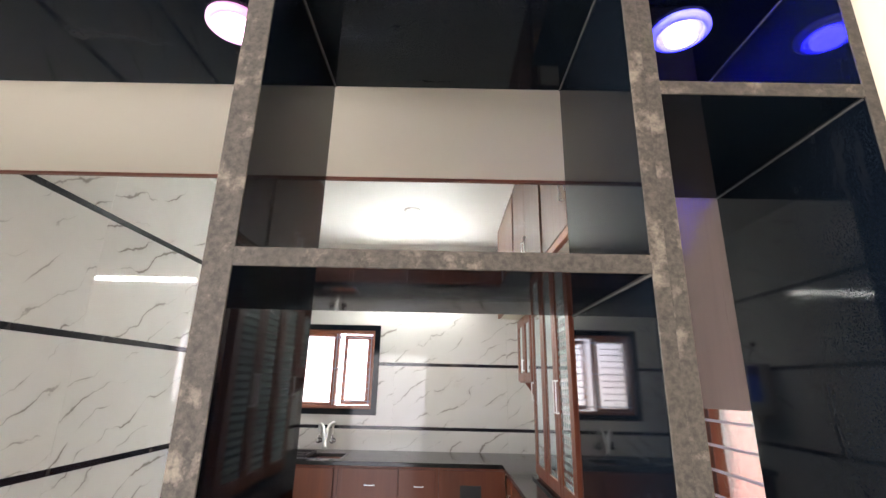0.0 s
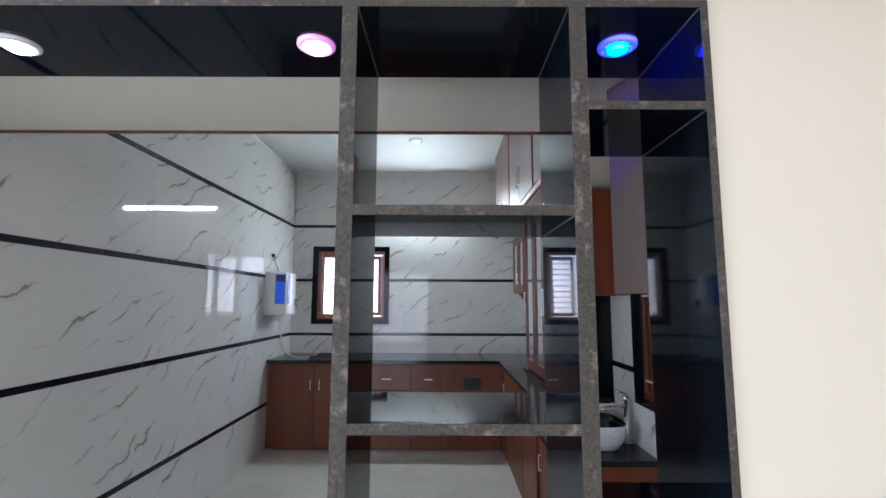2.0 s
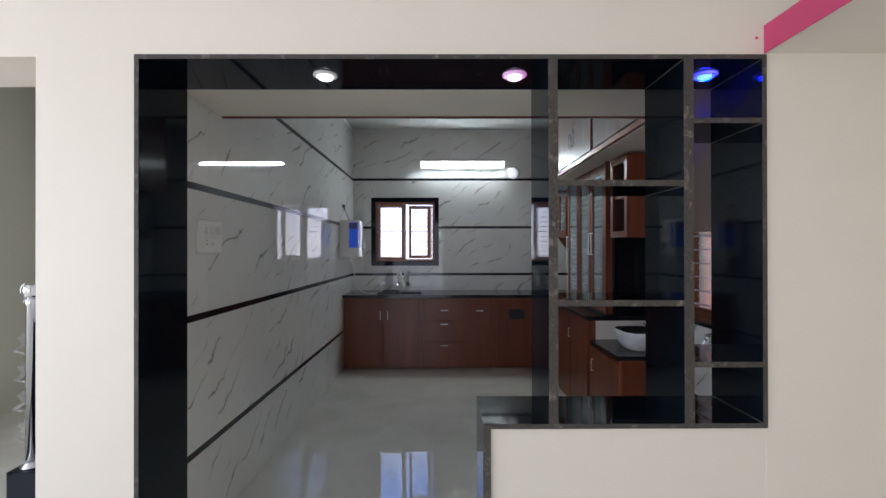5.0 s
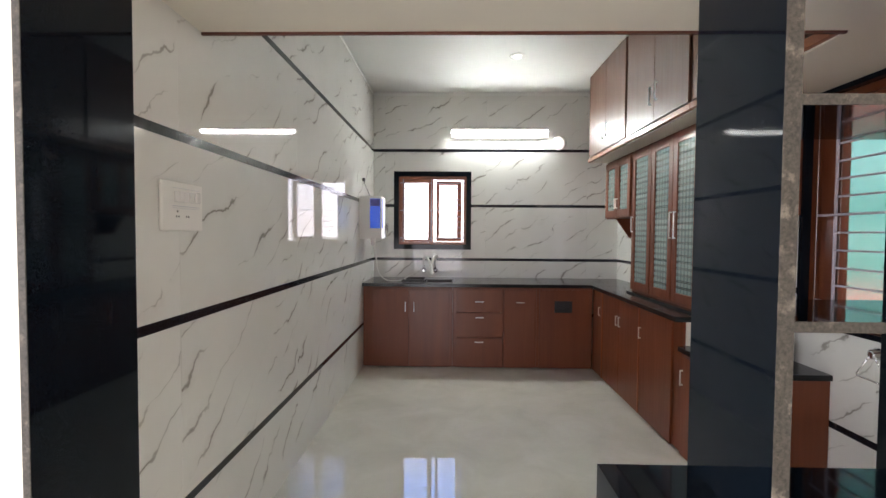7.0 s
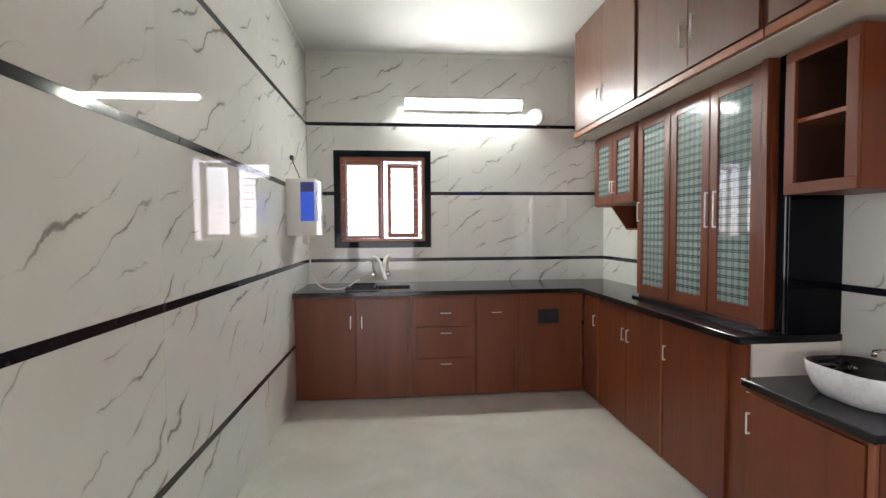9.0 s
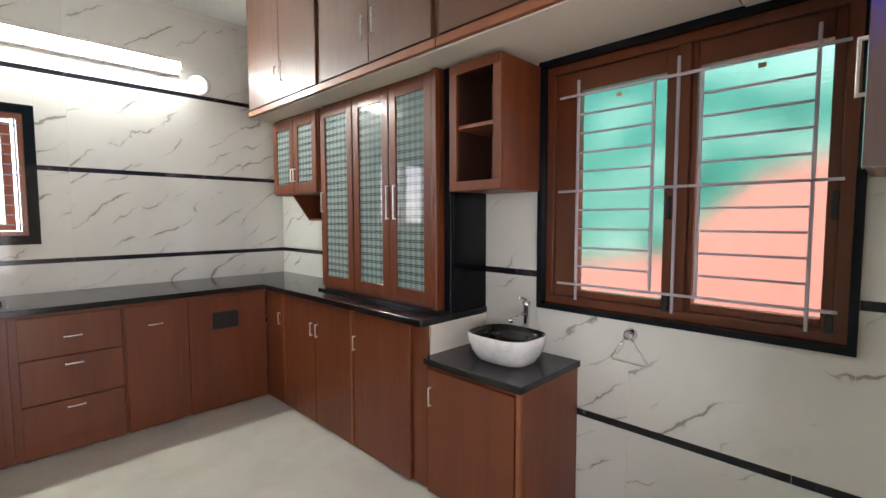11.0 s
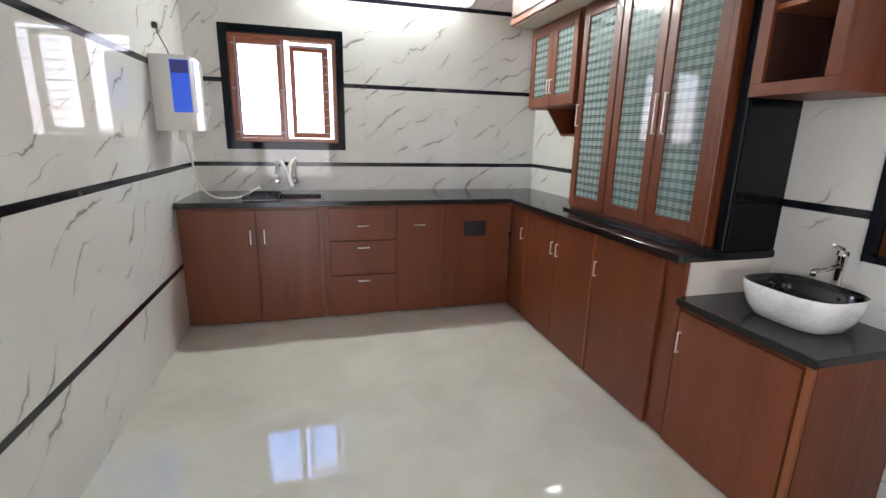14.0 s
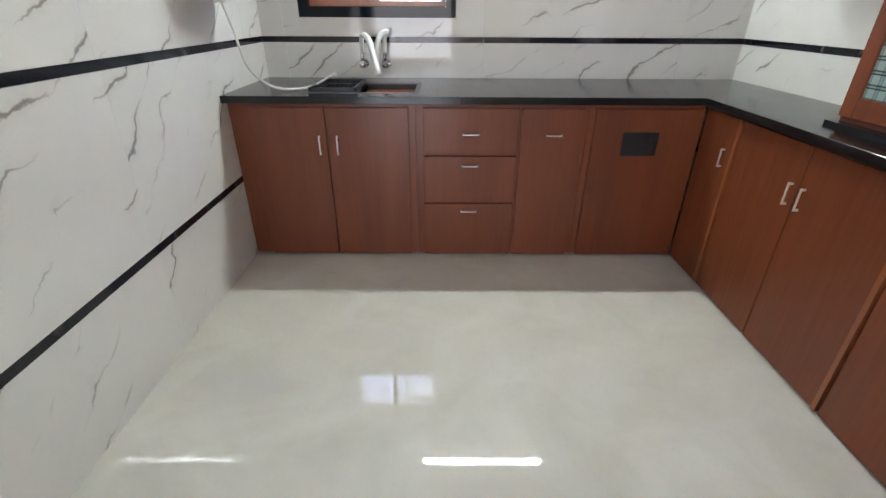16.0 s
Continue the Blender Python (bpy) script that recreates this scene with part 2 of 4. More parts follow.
n.rough(n.ramp(n.noise(v, 6, 4), [(0.4, 0.012), (0.8, 0.035)]))
n.bump(n.noise(v, 5.0, 2), 0.03, 0.002)


def plaid(name):
    """Pale green printed glass with a woven check of dark lines."""
    m = material(name, (0.4, 0.5, 0.48), 0.08, Coat_Weight=1.0, Coat_Roughness=0.01)
    n = Nodes(m)
    co = n.add("ShaderNodeTexCoord")
    sep = n.add("ShaderNodeSeparateXYZ")
    n.link(co.outputs["Object"], sep.inputs[0])
    y, z = sep.outputs[1], sep.outputs[2]

    def band(a, pitch, lo, hi):
        f = n.math("FRACT", n.math("ADD", n.math("DIVIDE", a, pitch), 40.0))
        return n.math("MULTIPLY", n.math("GREATER_THAN", f, lo), n.math("LESS_THAN", f, hi))

    wide_h = band(z, 0.046, 0.0, 0.42)
    wide_v = band(y, 0.046, 0.0, 0.42)
    line = n.math("MAXIMUM", band(z, 0.046, 0.04, 0.13), band(z, 0.046, 0.27, 0.36))
    line_v = n.math("MAXIMUM", band(y, 0.046, 0.04, 0.1), band(y, 0.046, 0.3, 0.36))
    tone = n.math("MULTIPLY", n.math("ADD", wide_h, wide_v), 0.3)
    c = n.mix(tone, (0.28, 0.365, 0.355), (0.07, 0.12, 0.125))
    c = n.mix(n.math("MULTIPLY", line_v, 0.45), c, (0.03, 0.05, 0.05))
    n.colour(n.mix(n.math("MULTIPLY", line, 0.85), c, (0.02, 0.03, 0.03)))
    return m


PLAID = plaid("plaid_printed_glass")


def glow(name, colour, strength):
    m = material(name, (0.8, 0.8, 0.8), 0.4)
    b = m.node_tree.nodes["Principled BSDF"]
    b.inputs["Emission Color"].default_value = (*colour, 1)
    b.inputs["Emission Strength"].default_value = strength
    return m


TUBE = glow("tube_glow", (0.92, 1.0, 0.9), 128)
GLOW_WHITE = glow("white_lamp_glow", (0.9, 0.97, 1.0), 14)
GLOW_PINK = glow("pink_lamp_glow", (1.0, 0.5, 0.85), 9)
GLOW_BLUE = glow("blue_lamp_glow", (0.011, 0.011, 1.0), 150)
# rims emit a little, standing in for the lens light that falls on them
RING_PINK = glow("pink_lit_rim", (1.0, 0.2, 0.8), 0.45)
RING_BLUE = glow("blue_lit_rim", (0.02, 0.02, 1.0), 1.2)
GLOW_KITCHEN = glow("ceiling_lamp_glow", (1.0, 0.95, 0.9), 0.8)
GLOW_SPOT = glow("spot_glow", (1.0, 0.92, 0.9), 0.7)
GLOW_HALL = glow("green_white_lamp_glow", (0.5, 1.0, 0.8), 8)


# ---- mesh helpers ----
ORIGIN = {}


def box(bm, x0, x1, y0, y1, z0, z1, bevel=0.0, segments=1):
    x0, x1, y0, y1, z0, z1 = min(x0, x1), max(x0, x1), min(y0, y1), max(y0, y1), min(z0, z1), max(z0, z1)
    vs = [bm.verts.new(p) for p in ((x0, y0, z0), (x1, y0, z0), (x1, y1, z0), (x0, y1, z0), (x0, y0, z1), (x1, y0, z1), (x1, y1, z1), (x0, y1, z1))]
    fs = [bm.faces.new([vs[k] for k in f]) for f in ((3, 2, 1, 0), (4, 5, 6, 7), (0, 1, 5, 4), (1, 2, 6, 5), (2, 3, 7, 6), (3, 0, 4, 7))]
    if bevel:
        edges = list({e for f in fs for e in f.edges})
        bmesh.ops.bevel(bm, geom=edges, offset=bevel, segments=segments, affect="EDGES", profile=0.5)
    return bm


def boxes(*dims, bevel=0.0):
    bm = bmesh.new()
    for d in dims:
        box(bm, *d, bevel=bevel)
    return bm


def fdim(face, u0, u1, d0, d1, v0, v1):
    """A box on a front: u along it, d out of it, v up."""
    side, at = face
    if side == "-y":
        return (u0, u1, at - d1, at - d0, v0, v1)
    if side == "+y":
        return (u0, u1, at + d0, at + d1, v0, v1)
    return (at - d1, at - d0, u0, u1, v0, v1)


def fpoint(face, u, d, v):
    side, at = face
    return (u, at - d, v) if side == "-y" else (u, at + d, v) if side == "+y" else (at - d, u, v)


def disc(bm, c, axis, r, depth, seg=24, r2=None):
    """A round solid from c along axis."""
    axis = Vector(axis).normalized()
    q = Vector((0, 0, 1)).rotation_difference(axis).to_matrix()
    r2 = r if r2 is None else r2
    rings = []
    for rad, h in ((r, 0), (r2, depth)):
        rings.append([bm.verts.new(Vector(c) + q @ Vector((rad * math.cos(2 * math.pi * k / seg), rad * math.sin(2 * math.pi * k / seg), h))) for k in range(seg)])
    for k in range(seg):
        bm.faces.new((rings[0][k], rings[0][(k + 1) % seg], rings[1][(k + 1) % seg], rings[1][k]))
    bm.faces.new(rings[0][::-1])
    bm.faces.new(rings[1])
    return bm


def turned(bm, c, profile, seg=28, axis=(0, 0, 1)):
    """A turned shape from (radius, height) pairs."""
    q = Vector((0, 0, 1)).rotation_difference(Vector(axis).normalized()).to_matrix()
    rings = [[bm.verts.new(Vector(c) + q @ Vector((r * math.cos(2 * math.pi * k / seg), r * math.sin(2 * math.pi * k / seg), h))) for k in range(seg)] for r, h in profile]
    for a, b in zip(rings, rings[1:]):
        for k in range(seg):
            f = bm.faces.new((a[k], a[(k + 1) % seg], b[(k + 1) % seg], b[k]))
            f.smooth = True
    bm.faces.new(rings[0][::-1])
    bm.faces.new(rings[-1])
    return bm


def tube(bm, points, r, seg=8, steps=6, r_end=None):
    """A round bar along a smooth curve through the points."""
    pts = [Vector(p) for p in points]
    if steps > 1 and len(pts) > 2:
        fine = []
        ext = [2 * pts[0] - pts[1], *pts, 2 * pts[-1] - pts[-2]]
        for k in range(1, len(ext) - 2):
            a, b, c, d = ext[k - 1 : k + 3]
            for s in range(steps):
                t = s / steps
                fine.append(0.5 * (2 * b + (c - a) * t + (2 * a - 5 * b + 4 * c - d) * t * t + (3 * b - a - 3 * c + d) * t ** 3))
        pts = [*fine, pts[-1]]
    side = None
    rings = []
    for k, p in enumerate(pts):
        along = (pts[min(k + 1, len(pts) - 1)] - pts[max(k - 1, 0)]).normalized()
        if side is None:
            side = along.orthogonal().normalized()
        side = (side - along * side.dot(along)).normalized()
        up = along.cross(side)
        rr = r if r_end is None else r + (r_end - r) * k / (len(pts) - 1)
        rings.append([bm.verts.new(p + rr * (math.cos(2 * math.pi * j / seg) * side + math.sin(2 * math.pi * j / seg) * up)) for j in range(seg)])
    for a, b in zip(rings, rings[1:]):
        for j in range(seg):
            f = bm.faces.new((a[j], a[(j + 1) % seg], b[(j + 1) % seg], b[j]))
            f.smooth = True
    bm.faces.new(rings[0][::-1])
    bm.faces.new(rings[-1])
    return bm


def mesh_of(name, bm, mat, origin):
    bmesh.ops.translate(bm, verts=bm.verts, vec=-Vector(origin))
    bmesh.ops.recalc_face_normals(bm, faces=bm.faces)
    me = bpy.data.meshes.new(name)
    bm.to_mesh(me)
    bm.free()
    me.materials.append(mat)
    return me


def solid(name, bm, mat, label, category, origin=(0, 0, 0), kind="", group=""):
    """A thing that is one mesh."""
    ob = new(name, mesh_of(name, bm, mat, origin))
    ob.location = origin
    ORIGIN[ob.name] = Vector(origin)
    return tagged(ob, label, category, group, kind)


def thing(name, at, label, category, group="", kind=""):
    ob = new(name)
    ob.location = at
    ob.empty_display_size = 0.05
    ORIGIN[ob.name] = Vector(at)
    return tagged(ob, label, category, group, kind)


def part(name, bm, mat, parent, label=""):
    at = ORIGIN[parent.name]
    ob = new(name, mesh_of(name, bm, mat, at))
    ob.parent = parent
    ORIGIN[ob.name] = at
    if label:
        tagged(ob, label)
    return ob


def handle(parent, face, u, v, length, upright=True, out=0.02, label="slim chrome bow handle"):
    """A bow handle on two feet."""
    bm = bmesh.new()
    h = length / 2
    a, b = ((u, v - h), (u, v + h)) if upright else ((u - h, v), (u + h, v))
    w = 0.0036
    if upright:
        box(bm, *fdim(face, u - w, u + w, out - 0.008, out, v - h, v + h), bevel=0.002)
    else:
        box(bm, *fdim(face, u - h, u + h, out - 0.008, out, v - w, v + w), bevel=0.002)
    for cu, cv in (a, b):
        s = 0.005
        cu = cu + (s if cu < u else -s if cu > u else 0)
        cv = cv + (s if cv < v else -s if cv > v else 0)
        box(bm, *fdim(face, cu - s * 0.8, cu + s * 0.8, 0.0, out - 0.004, cv - s * 0.8, cv + s * 0.8))
    return part("handle", bm, SATIN, parent, label)


# ---- setting ----
XL, XR, YB, ZC = -1.688, 1.222, 5.225, 3.10
YF, YK = 0.695, 1.006         # partition's living-room face and kitchen face
STRIPS = (0.455, 1.117, 1.757, 2.412)
WIN1 = (-1.425, -0.54, 1.255, 2.145)      # back window's opening: x, x, z, z
WIN2 = (1.163, 2.364, 0.962, 2.168)       # side window's opening: y, y, z, z

solid("ground", boxes((-400, 400, -400, 400, -0.5, -0.35)), SOIL, "bare brown ground around the house", "ground", kind="structure")
solid("floor", boxes((-4.6, 1.6, -5.2, 5.45, -0.12, 0)), FLOOR, "glossy cream vitrified floor with faint clouding", "floor", kind="structure")


def holed(bm, plane, a0, a1, t0, t1, z0, z1, hole):
    """A wall along x or y with one opening."""
    h0, h1, hz0, hz1 = hole
    for u0, u1, v0, v1 in ((a0, h0, z0, z1), (h1, a1, z0, z1), (h0, h1, z0, hz0), (h0, h1, hz1, z1)):
        if u1 - u0 > 1e-4 and v1 - v0 > 1e-4:
            box(bm, *((u0, u1, t0, t1, v0, v1) if plane == "x" else (t0, t1, u0, u1, v0, v1)))
    return bm


T = 0.006
wall_left = solid("wall_left", boxes((-1.985, XL - T, YK, 5.45, 0, ZC)), WHITE, "tiled kitchen wall with black border strips", "wall", kind="structure")
wall_back = solid("wall_back", holed(bmesh.new(), "x", XL - T, 1.45, YB + T, 5.45, 0, ZC, WIN1), WHITE, "tiled kitchen wall with a window", "wall", kind="structure")
wall_right = solid("wall_right", holed(bmesh.new(), "y", 0.926, YB + T, XR + T, 1.45, 0, ZC, WIN2), WHITE, "tiled kitchen wall with a wide grilled window", "wall", kind="structure")

bm = bmesh.new()
box(bm, -1.985, -1.619, YF, YK, 0, ZC)                 # pier between hall and kitchen
box(bm, -1.619, 0.714, YF, YK, 2.166, ZC)              # over the opening
box(bm, 0.714, 1.45, YF, 0.925, 0, ZC)                    # right of the opening
box(bm, -0.31, 0.714, YF + 0.004, YK, 0, 0.785)        # dwarf wall under the shelves
box(bm, -4.6, -1.985, YF, YK, 2.16, ZC)                # over the hall's opening
solid("wall_partition", bm, CREAM, "cream painted wall round the open kitchen front", "wall", kind="structure")

solid("wall_living_right", boxes((1.317, 1.45, -5.2, YF, 0, ZC)), CREAM, "plain cream living room wall", "wall", kind="structure")
# unseen rear wall, its opening made for the added lamp
bm = bmesh.new()
for u0, u1, v0, v1 in ((-4.6, -4.0, 0, ZC), (-0.4, 1.45, 0, ZC), (-4.0, -0.4, 0, 0.15), (-4.0, -0.4, 2.45, ZC)):
    box(bm, u0, u1, -5.2, -4.97, v0, v1)
solid("wall_living_rear", bm, CREAM, "plain cream living room wall with an assumed wide opening", "wall", kind="structure")
solid("wall_living_left", holed(bmesh.new(), "y", -5.2, YF, -4.6, -4.35, 0, ZC, (-2.45, 0.05, 0.55, 2.45)), CREAM, "plain cream living room wall", "wall", kind="structure")
# the hole here is assumed, cut for the added hall lamp
solid("wall_hall_left", holed(bmesh.new(), "y", YF, 3.5, -4.6, -4.35, 0, ZC, (1.7, 2.7, 1.0, 2.2)), HALLP, "olive-cream hall wall", "wall", kind="structure")
solid("wall_hall_far", boxes((-4.35, -1.985, 3.35, 3.5, 0, ZC)), HALLP, "olive-cream hall wall", "wall", kind="structure")
solid("ceiling_kitchen", boxes((-1.985, 1.45, YK, 5.45, ZC, ZC + 0.15)), WHITE, "white painted kitchen ceiling", "ceiling", kind="structure")
solid("ceiling_living", boxes((-4.6, 1.45, -5.2, YK, ZC, ZC + 0.15)), WHITE, "white painted living room ceiling", "ceiling", kind="structure")
solid("ceiling_hall", boxes((-4.6, -1.985, YK, 3.5, ZC, ZC + 0.15)), WHITE, "white painted hall ceiling", "ceiling", kind="structure")

# loft slabs
loft = solid("loft_slab_living", boxes((0.713, 1.317, -2.2, YF, 2.174, 2.274)), SOFFIT, "low cream loft slab over the alcove", "loft slab", kind="structure")
part("paint_spot", disc(bmesh.new(), (0.682, YF - 0.0005, 2.23), (0, 1, 0), 0.006, 0.001, 10), PINK, loft)
part("painted_edge", boxes((0.709, 0.713, -2.2, YF, 2.172, 2.276)), PINK, loft, "magenta painted loft edge")
loft = solid("loft_slab_entrance", boxes((XL, 0.729, YK, 1.5, 2.1772, 2.27), (0.729, XR, 0.926, 1.5, 2.1772, 2.27)), SOFFIT, "cream loft slab above the kitchen entrance", "loft slab", kind="structure")
part("edging", boxes((XL, 0.7, 1.5, 1.512, 2.168, 2.275)), WOOD_DARK, loft, "brown wooden edging")
solid("loft_slab_side", boxes((0.727, XR, 1.512, 4.685, 2.186, 2.225)), SOFFIT, "cream underside of the side loft", "loft slab", kind="structure")


# ---- granite front with shelves ----
G = thing("granite_shelf_partition", (-0.2, YF, 0), "polished black granite lining with open display shelves", "shelf partition", kind="structure")
Y0, Y1 = YF - 0.004, YK + 0.004


def slab(name, x0, x1, z0, z1, label=""):
    """A granite slab across the wall's depth with a raw front edge."""
    ob = part(name, boxes((x0, x1, Y0 - 0.0015, Y1, z0, z1)), GRANITE, G, label)
    e = part("cut_edge", boxes((x0 - 0.0005, x1 + 0.0005, Y0 - 0.004, Y0 - 0.0015, z0 - 0.0005, z1 + 0.0005), bevel=0.0007), EDGE, ob, "rough grey cut granite edge")
    return ob


slab("jamb", -1.619, -1.603, 0, 2.15)
slab("jamb", 0.698, 0.714, 0.802, 2.15)
slab("head", -1.619, 0.714, 2.15, 2.166, "black granite head with colour spotlights")
slab("sill", -0.337, 0.714, 0.785, 0.802)
slab("end_panel", -0.337, -0.31, 0, 0.785)
slab("post", -0.094, -0.061, 0.802, 2.15)
slab("post", 0.407, 0.4245, 0.802, 2.15)
slab("post", 0.4249, 0.4425, 0.802, 2.15)
slab("shelf", -0.061, 0.407, 1.68, 1.701)
slab("shelf", -0.061, 0.407, 1.236, 1.257)
slab("shelf", 0.4425, 0.698, 1.913, 1.931)
slab("shelf", 0.4425, 0.698, 1.010, 1.029)


for x0, x1, z0, z1 in ((0.6962, 0.698, 1.9105, 1.913), (0.6962, 0.698, 1.0075, 1.01), (0.6962, 0.698, 2.1475, 2.15), (0.6962, 0.698, 0.802, 0.8045), (0.4052, 0.407, 1.6775, 1.68), (0.4052, 0.407, 2.1475, 2.15), (-0.061, -0.0585, 2.1475, 2.15)):
    part("joint_filler", boxes((x0, x1, Y0, Y1, z0, z1)), CAULK, G, "pale filler in a granite joint")


def downlight(x, y, z, r, glow_mat, label, lit=0.55, rim=PLASTIC):
    ob = thing("ceiling_spotlight", (x, y, z), label, "downlight", "recessed lights")
    part("trim_ring", turned(bmesh.new(), (x, y, z), [(r * 0.72, -0.004), (r * 0.8, -0.012), (r, -0.006), (r, 0.0), (r * 0.3, 0.001)][::-1]), rim, ob)
    part("lens", turned(bmesh.new(), (x, y, z), [(r * lit, -0.008), (r * lit * 0.95, -0.017), (r * lit * 0.7, -0.021), (r * 0.2, -0.022)][::-1]), glow_mat, ob, "glowing round lens")
    return ob


downlight(-0.955, 0.84, 2.15, 0.048, GLOW_WHITE, "round recessed spotlight glowing white in black granite")
downlight(-0.195, 0.84, 2.15, 0.048, GLOW_PINK, "round recessed spotlight glowing pink in black granite", rim=RING_PINK)
downlight(0.572, 0.84, 2.15, 0.048, GLOW_BLUE, "round recessed spotlight glowing deep blue in black granite", rim=RING_BLUE)
downlight(-0.143, 4.12, ZC, 0.075, GLOW_KITCHEN, "round white recessed light in the kitchen ceiling")
downlight(-3.15, 2.6, ZC, 0.06, GLOW_HALL, "round recessed light glowing greenish in the hall ceiling")


# ---- windows ----
def ring(bm, face, u0, u1, v0, v1, w, d0, d1, bevel=0.0):
    """A rectangular frame on a front, w wide inwards from its outline."""
    for a in ((u0, u1, v0, v0 + w), (u0, u1, v1 - w, v1), (u0, u0 + w, v0 + w, v1 - w), (u1 - w, u1, v0 + w, v1 - w)):
        box(bm, *fdim(face, a[0], a[1], d0, d1, a[2], a[3]), bevel=bevel)
    return bm


def grille(parent, face, d, uprights, rails, ladders, r=0.005):
    """Window bars: full uprights (u, v0, v1), rails (v, u0, u1) and ladders of short rungs (u0, u1, heights)."""
    g = None
    for u, v0, v1 in uprights:
        ob = part("upright_bar", boxes(fdim(face, u - r, u + r, d, d + 2 * r, v0, v1), bevel=0.0015), BARS, parent)
        g = g or ob
    for v, u0, u1 in rails:
        part("cross_bar", boxes(fdim(face, u0, u1, d + 2 * r, d + 3.4 * r, v - r, v + r), bevel=0.0015), BARS, parent)
    for u0, u1, heights in ladders:
        for v in heights:
            part("rung", boxes(fdim(face, u0, u1, d + 0.3 * r, d + 1.7 * r, v - r * 0.8, v + r * 0.8)), BARS, parent)


def shutter(parent, face, u0, u1, v0, v1, d0, d1, wu, wv, glass, timber):
    s = bmesh.new()
    (ul, uh), (vl, vh) = wu, wv
    for a in ((u0, u0 + ul, v0, v1), (u1 - uh, u1, v0, v1), (u0 + ul, u1 - uh, v0, v0 + vl), (u0 + ul, u1 - uh, v1 - vh, v1)):
        box(s, *fdim(face, a[0], a[1], d0, d1, a[2], a[3]), bevel=0.003)
    ob = part("shutter", s, timber, parent)
    mid = (d0 + d1) / 2
    p = part("pane", boxes(fdim(face, u0 + ul - 0.004, u1 - uh + 0.004, mid - 0.002, mid + 0.002, v0 + vl - 0.004, v1 - vh + 0.004)), glass, ob)
    p.visible_shadow = False
    return ob


# back window: granite surround, teak frame, one leaf shut, the other ajar
face = ("-y", YB)
w1 = thing("window_1", (-0.98, YB, 1.24), "teak kitchen window with black surround, one leaf ajar", "window", kind="structure")
part("granite_surround", ring(bmesh.new(), face, -1.444, -0.521, 1.236, 2.164, 0.058, -0.16, 0.012), GRANITE, w1, "black granite surround")
part("window_frame", ring(bmesh.new(), face, -1.386, -0.579, 1.294, 2.106, 0.03, -0.12, -0.03, 0.003), TEAK_GLARE, w1)
part("mullion", boxes(fdim(face, -1.016, -0.976, -0.12, -0.03, 1.324, 2.076), bevel=0.003), TEAK_GLARE, w1)
shutter(w1, face, -1.355, -1.017, 1.325, 2.075, -0.1, -0.06, (0.03, 0.02), (0.028, 0.032), GLASS, TEAK_GLARE)
ajar = shutter(w1, face, -0.93, -0.62, 1.33, 2.07, -0.21, -0.17, (0.036, 0.052), (0.045, 0.045), GLASS, TEAK_GLARE)
ajar.rotation_euler = (0, 0, radians(4))
steps = [1.435, 1.5, 1.565, 1.63, 1.77, 1.835, 1.9, 1.965]
grille(w1, face, -0.035, [(-1.335, 1.325, 2.075), (-0.996, 1.325, 2.075), (-0.62, 1.325, 2.075)], [(2.03, -1.37, -0.6), (1.7, -1.37, -0.6), (1.37, -1.37, -0.6)],
       [(-1.335, -1.06, steps), (-0.905, -0.62, steps)], 0.005)

# side window: granite surround, teak frame, textured glass, grey bars
face = ("-x", XR)
w2 = thing("window_2", (XR, 1.76, 0.945), "wide teak window with textured glass behind grey bars", "window", kind="structure")
part("granite_surround", ring(bmesh.new(), face, 1.145, 2.382, 0.944, 2.184, 0.026, -0.17, 0.014), GRANITE, w2, "black granite surround")
part("window_frame", ring(bmesh.new(), face, 1.171, 2.356, 0.97, 2.158, 0.042, -0.125, -0.03, 0.003), TEAK, w2)
part("mullion", boxes(fdim(face, 1.69, 1.738, -0.125, -0.03, 1.012, 2.116), bevel=0.003), TEAK, w2)
shutter(w2, face, 1.739, 2.313, 1.013, 2.115, -0.1, -0.05, (0.049, 0.124), (0.033, 0.094), FROST, TEAK)
shutter(w2, face, 1.214, 1.689, 1.013, 2.115, -0.1, -0.05, (0.034, 0.022), (0.033, 0.094), FROST, TEAK)
for u in (1.766, 1.222):
    part("latch", boxes(fdim(face, u - 0.011, u + 0.011, -0.05, -0.03, 1.4, 1.5), bevel=0.004), BLACK, w2, "black window latch")
    part("latch", boxes(fdim(face, u - 0.013, u + 0.013, -0.05, -0.028, 1.0, 1.07), bevel=0.004), BLACK, w2, "black window bolt")
rungs = [1.99 - 0.0902 * k for k in (1, 2, 3, 4)] + [1.536 - 0.0912 * k for k in (1, 2, 3, 4)]
grille(w2, face, -0.024, [(2.178, 1.004, 2.065), (1.732, 1.002, 2.068), (1.284, 1.002, 2.069), (1.827, 1.082, 1.99), (1.644, 1.082, 1.99)],
       [(1.99, 1.2, 2.272), (1.536, 1.2, 2.275), (1.082, 1.2, 2.275)], [(1.827, 2.178, rungs), (1.284, 1.644, rungs)], 0.006)

pane = [o for o in w2.children if o.name.startswith("shutter")]
for sh, (y, z) in zip(pane, ((2.003, 1.975), (1.456, 1.98))):
    part("label", boxes(fdim(face, y - 0.013, y + 0.013, -0.0715, -0.0705, z - 0.009, z + 0.009)), TAN, sh, "small tan paper label on the glass")

# outside the back window: hazy sky; pale top band added for the floor's reflection
solid("sky_backdrop", boxes((-6.5, 4.5, 9.0, 9.05, -0.35, 7.5)), HAZE, "bright hazy sky, blue higher up, with a pale top band added", "backdrop", kind="structure")

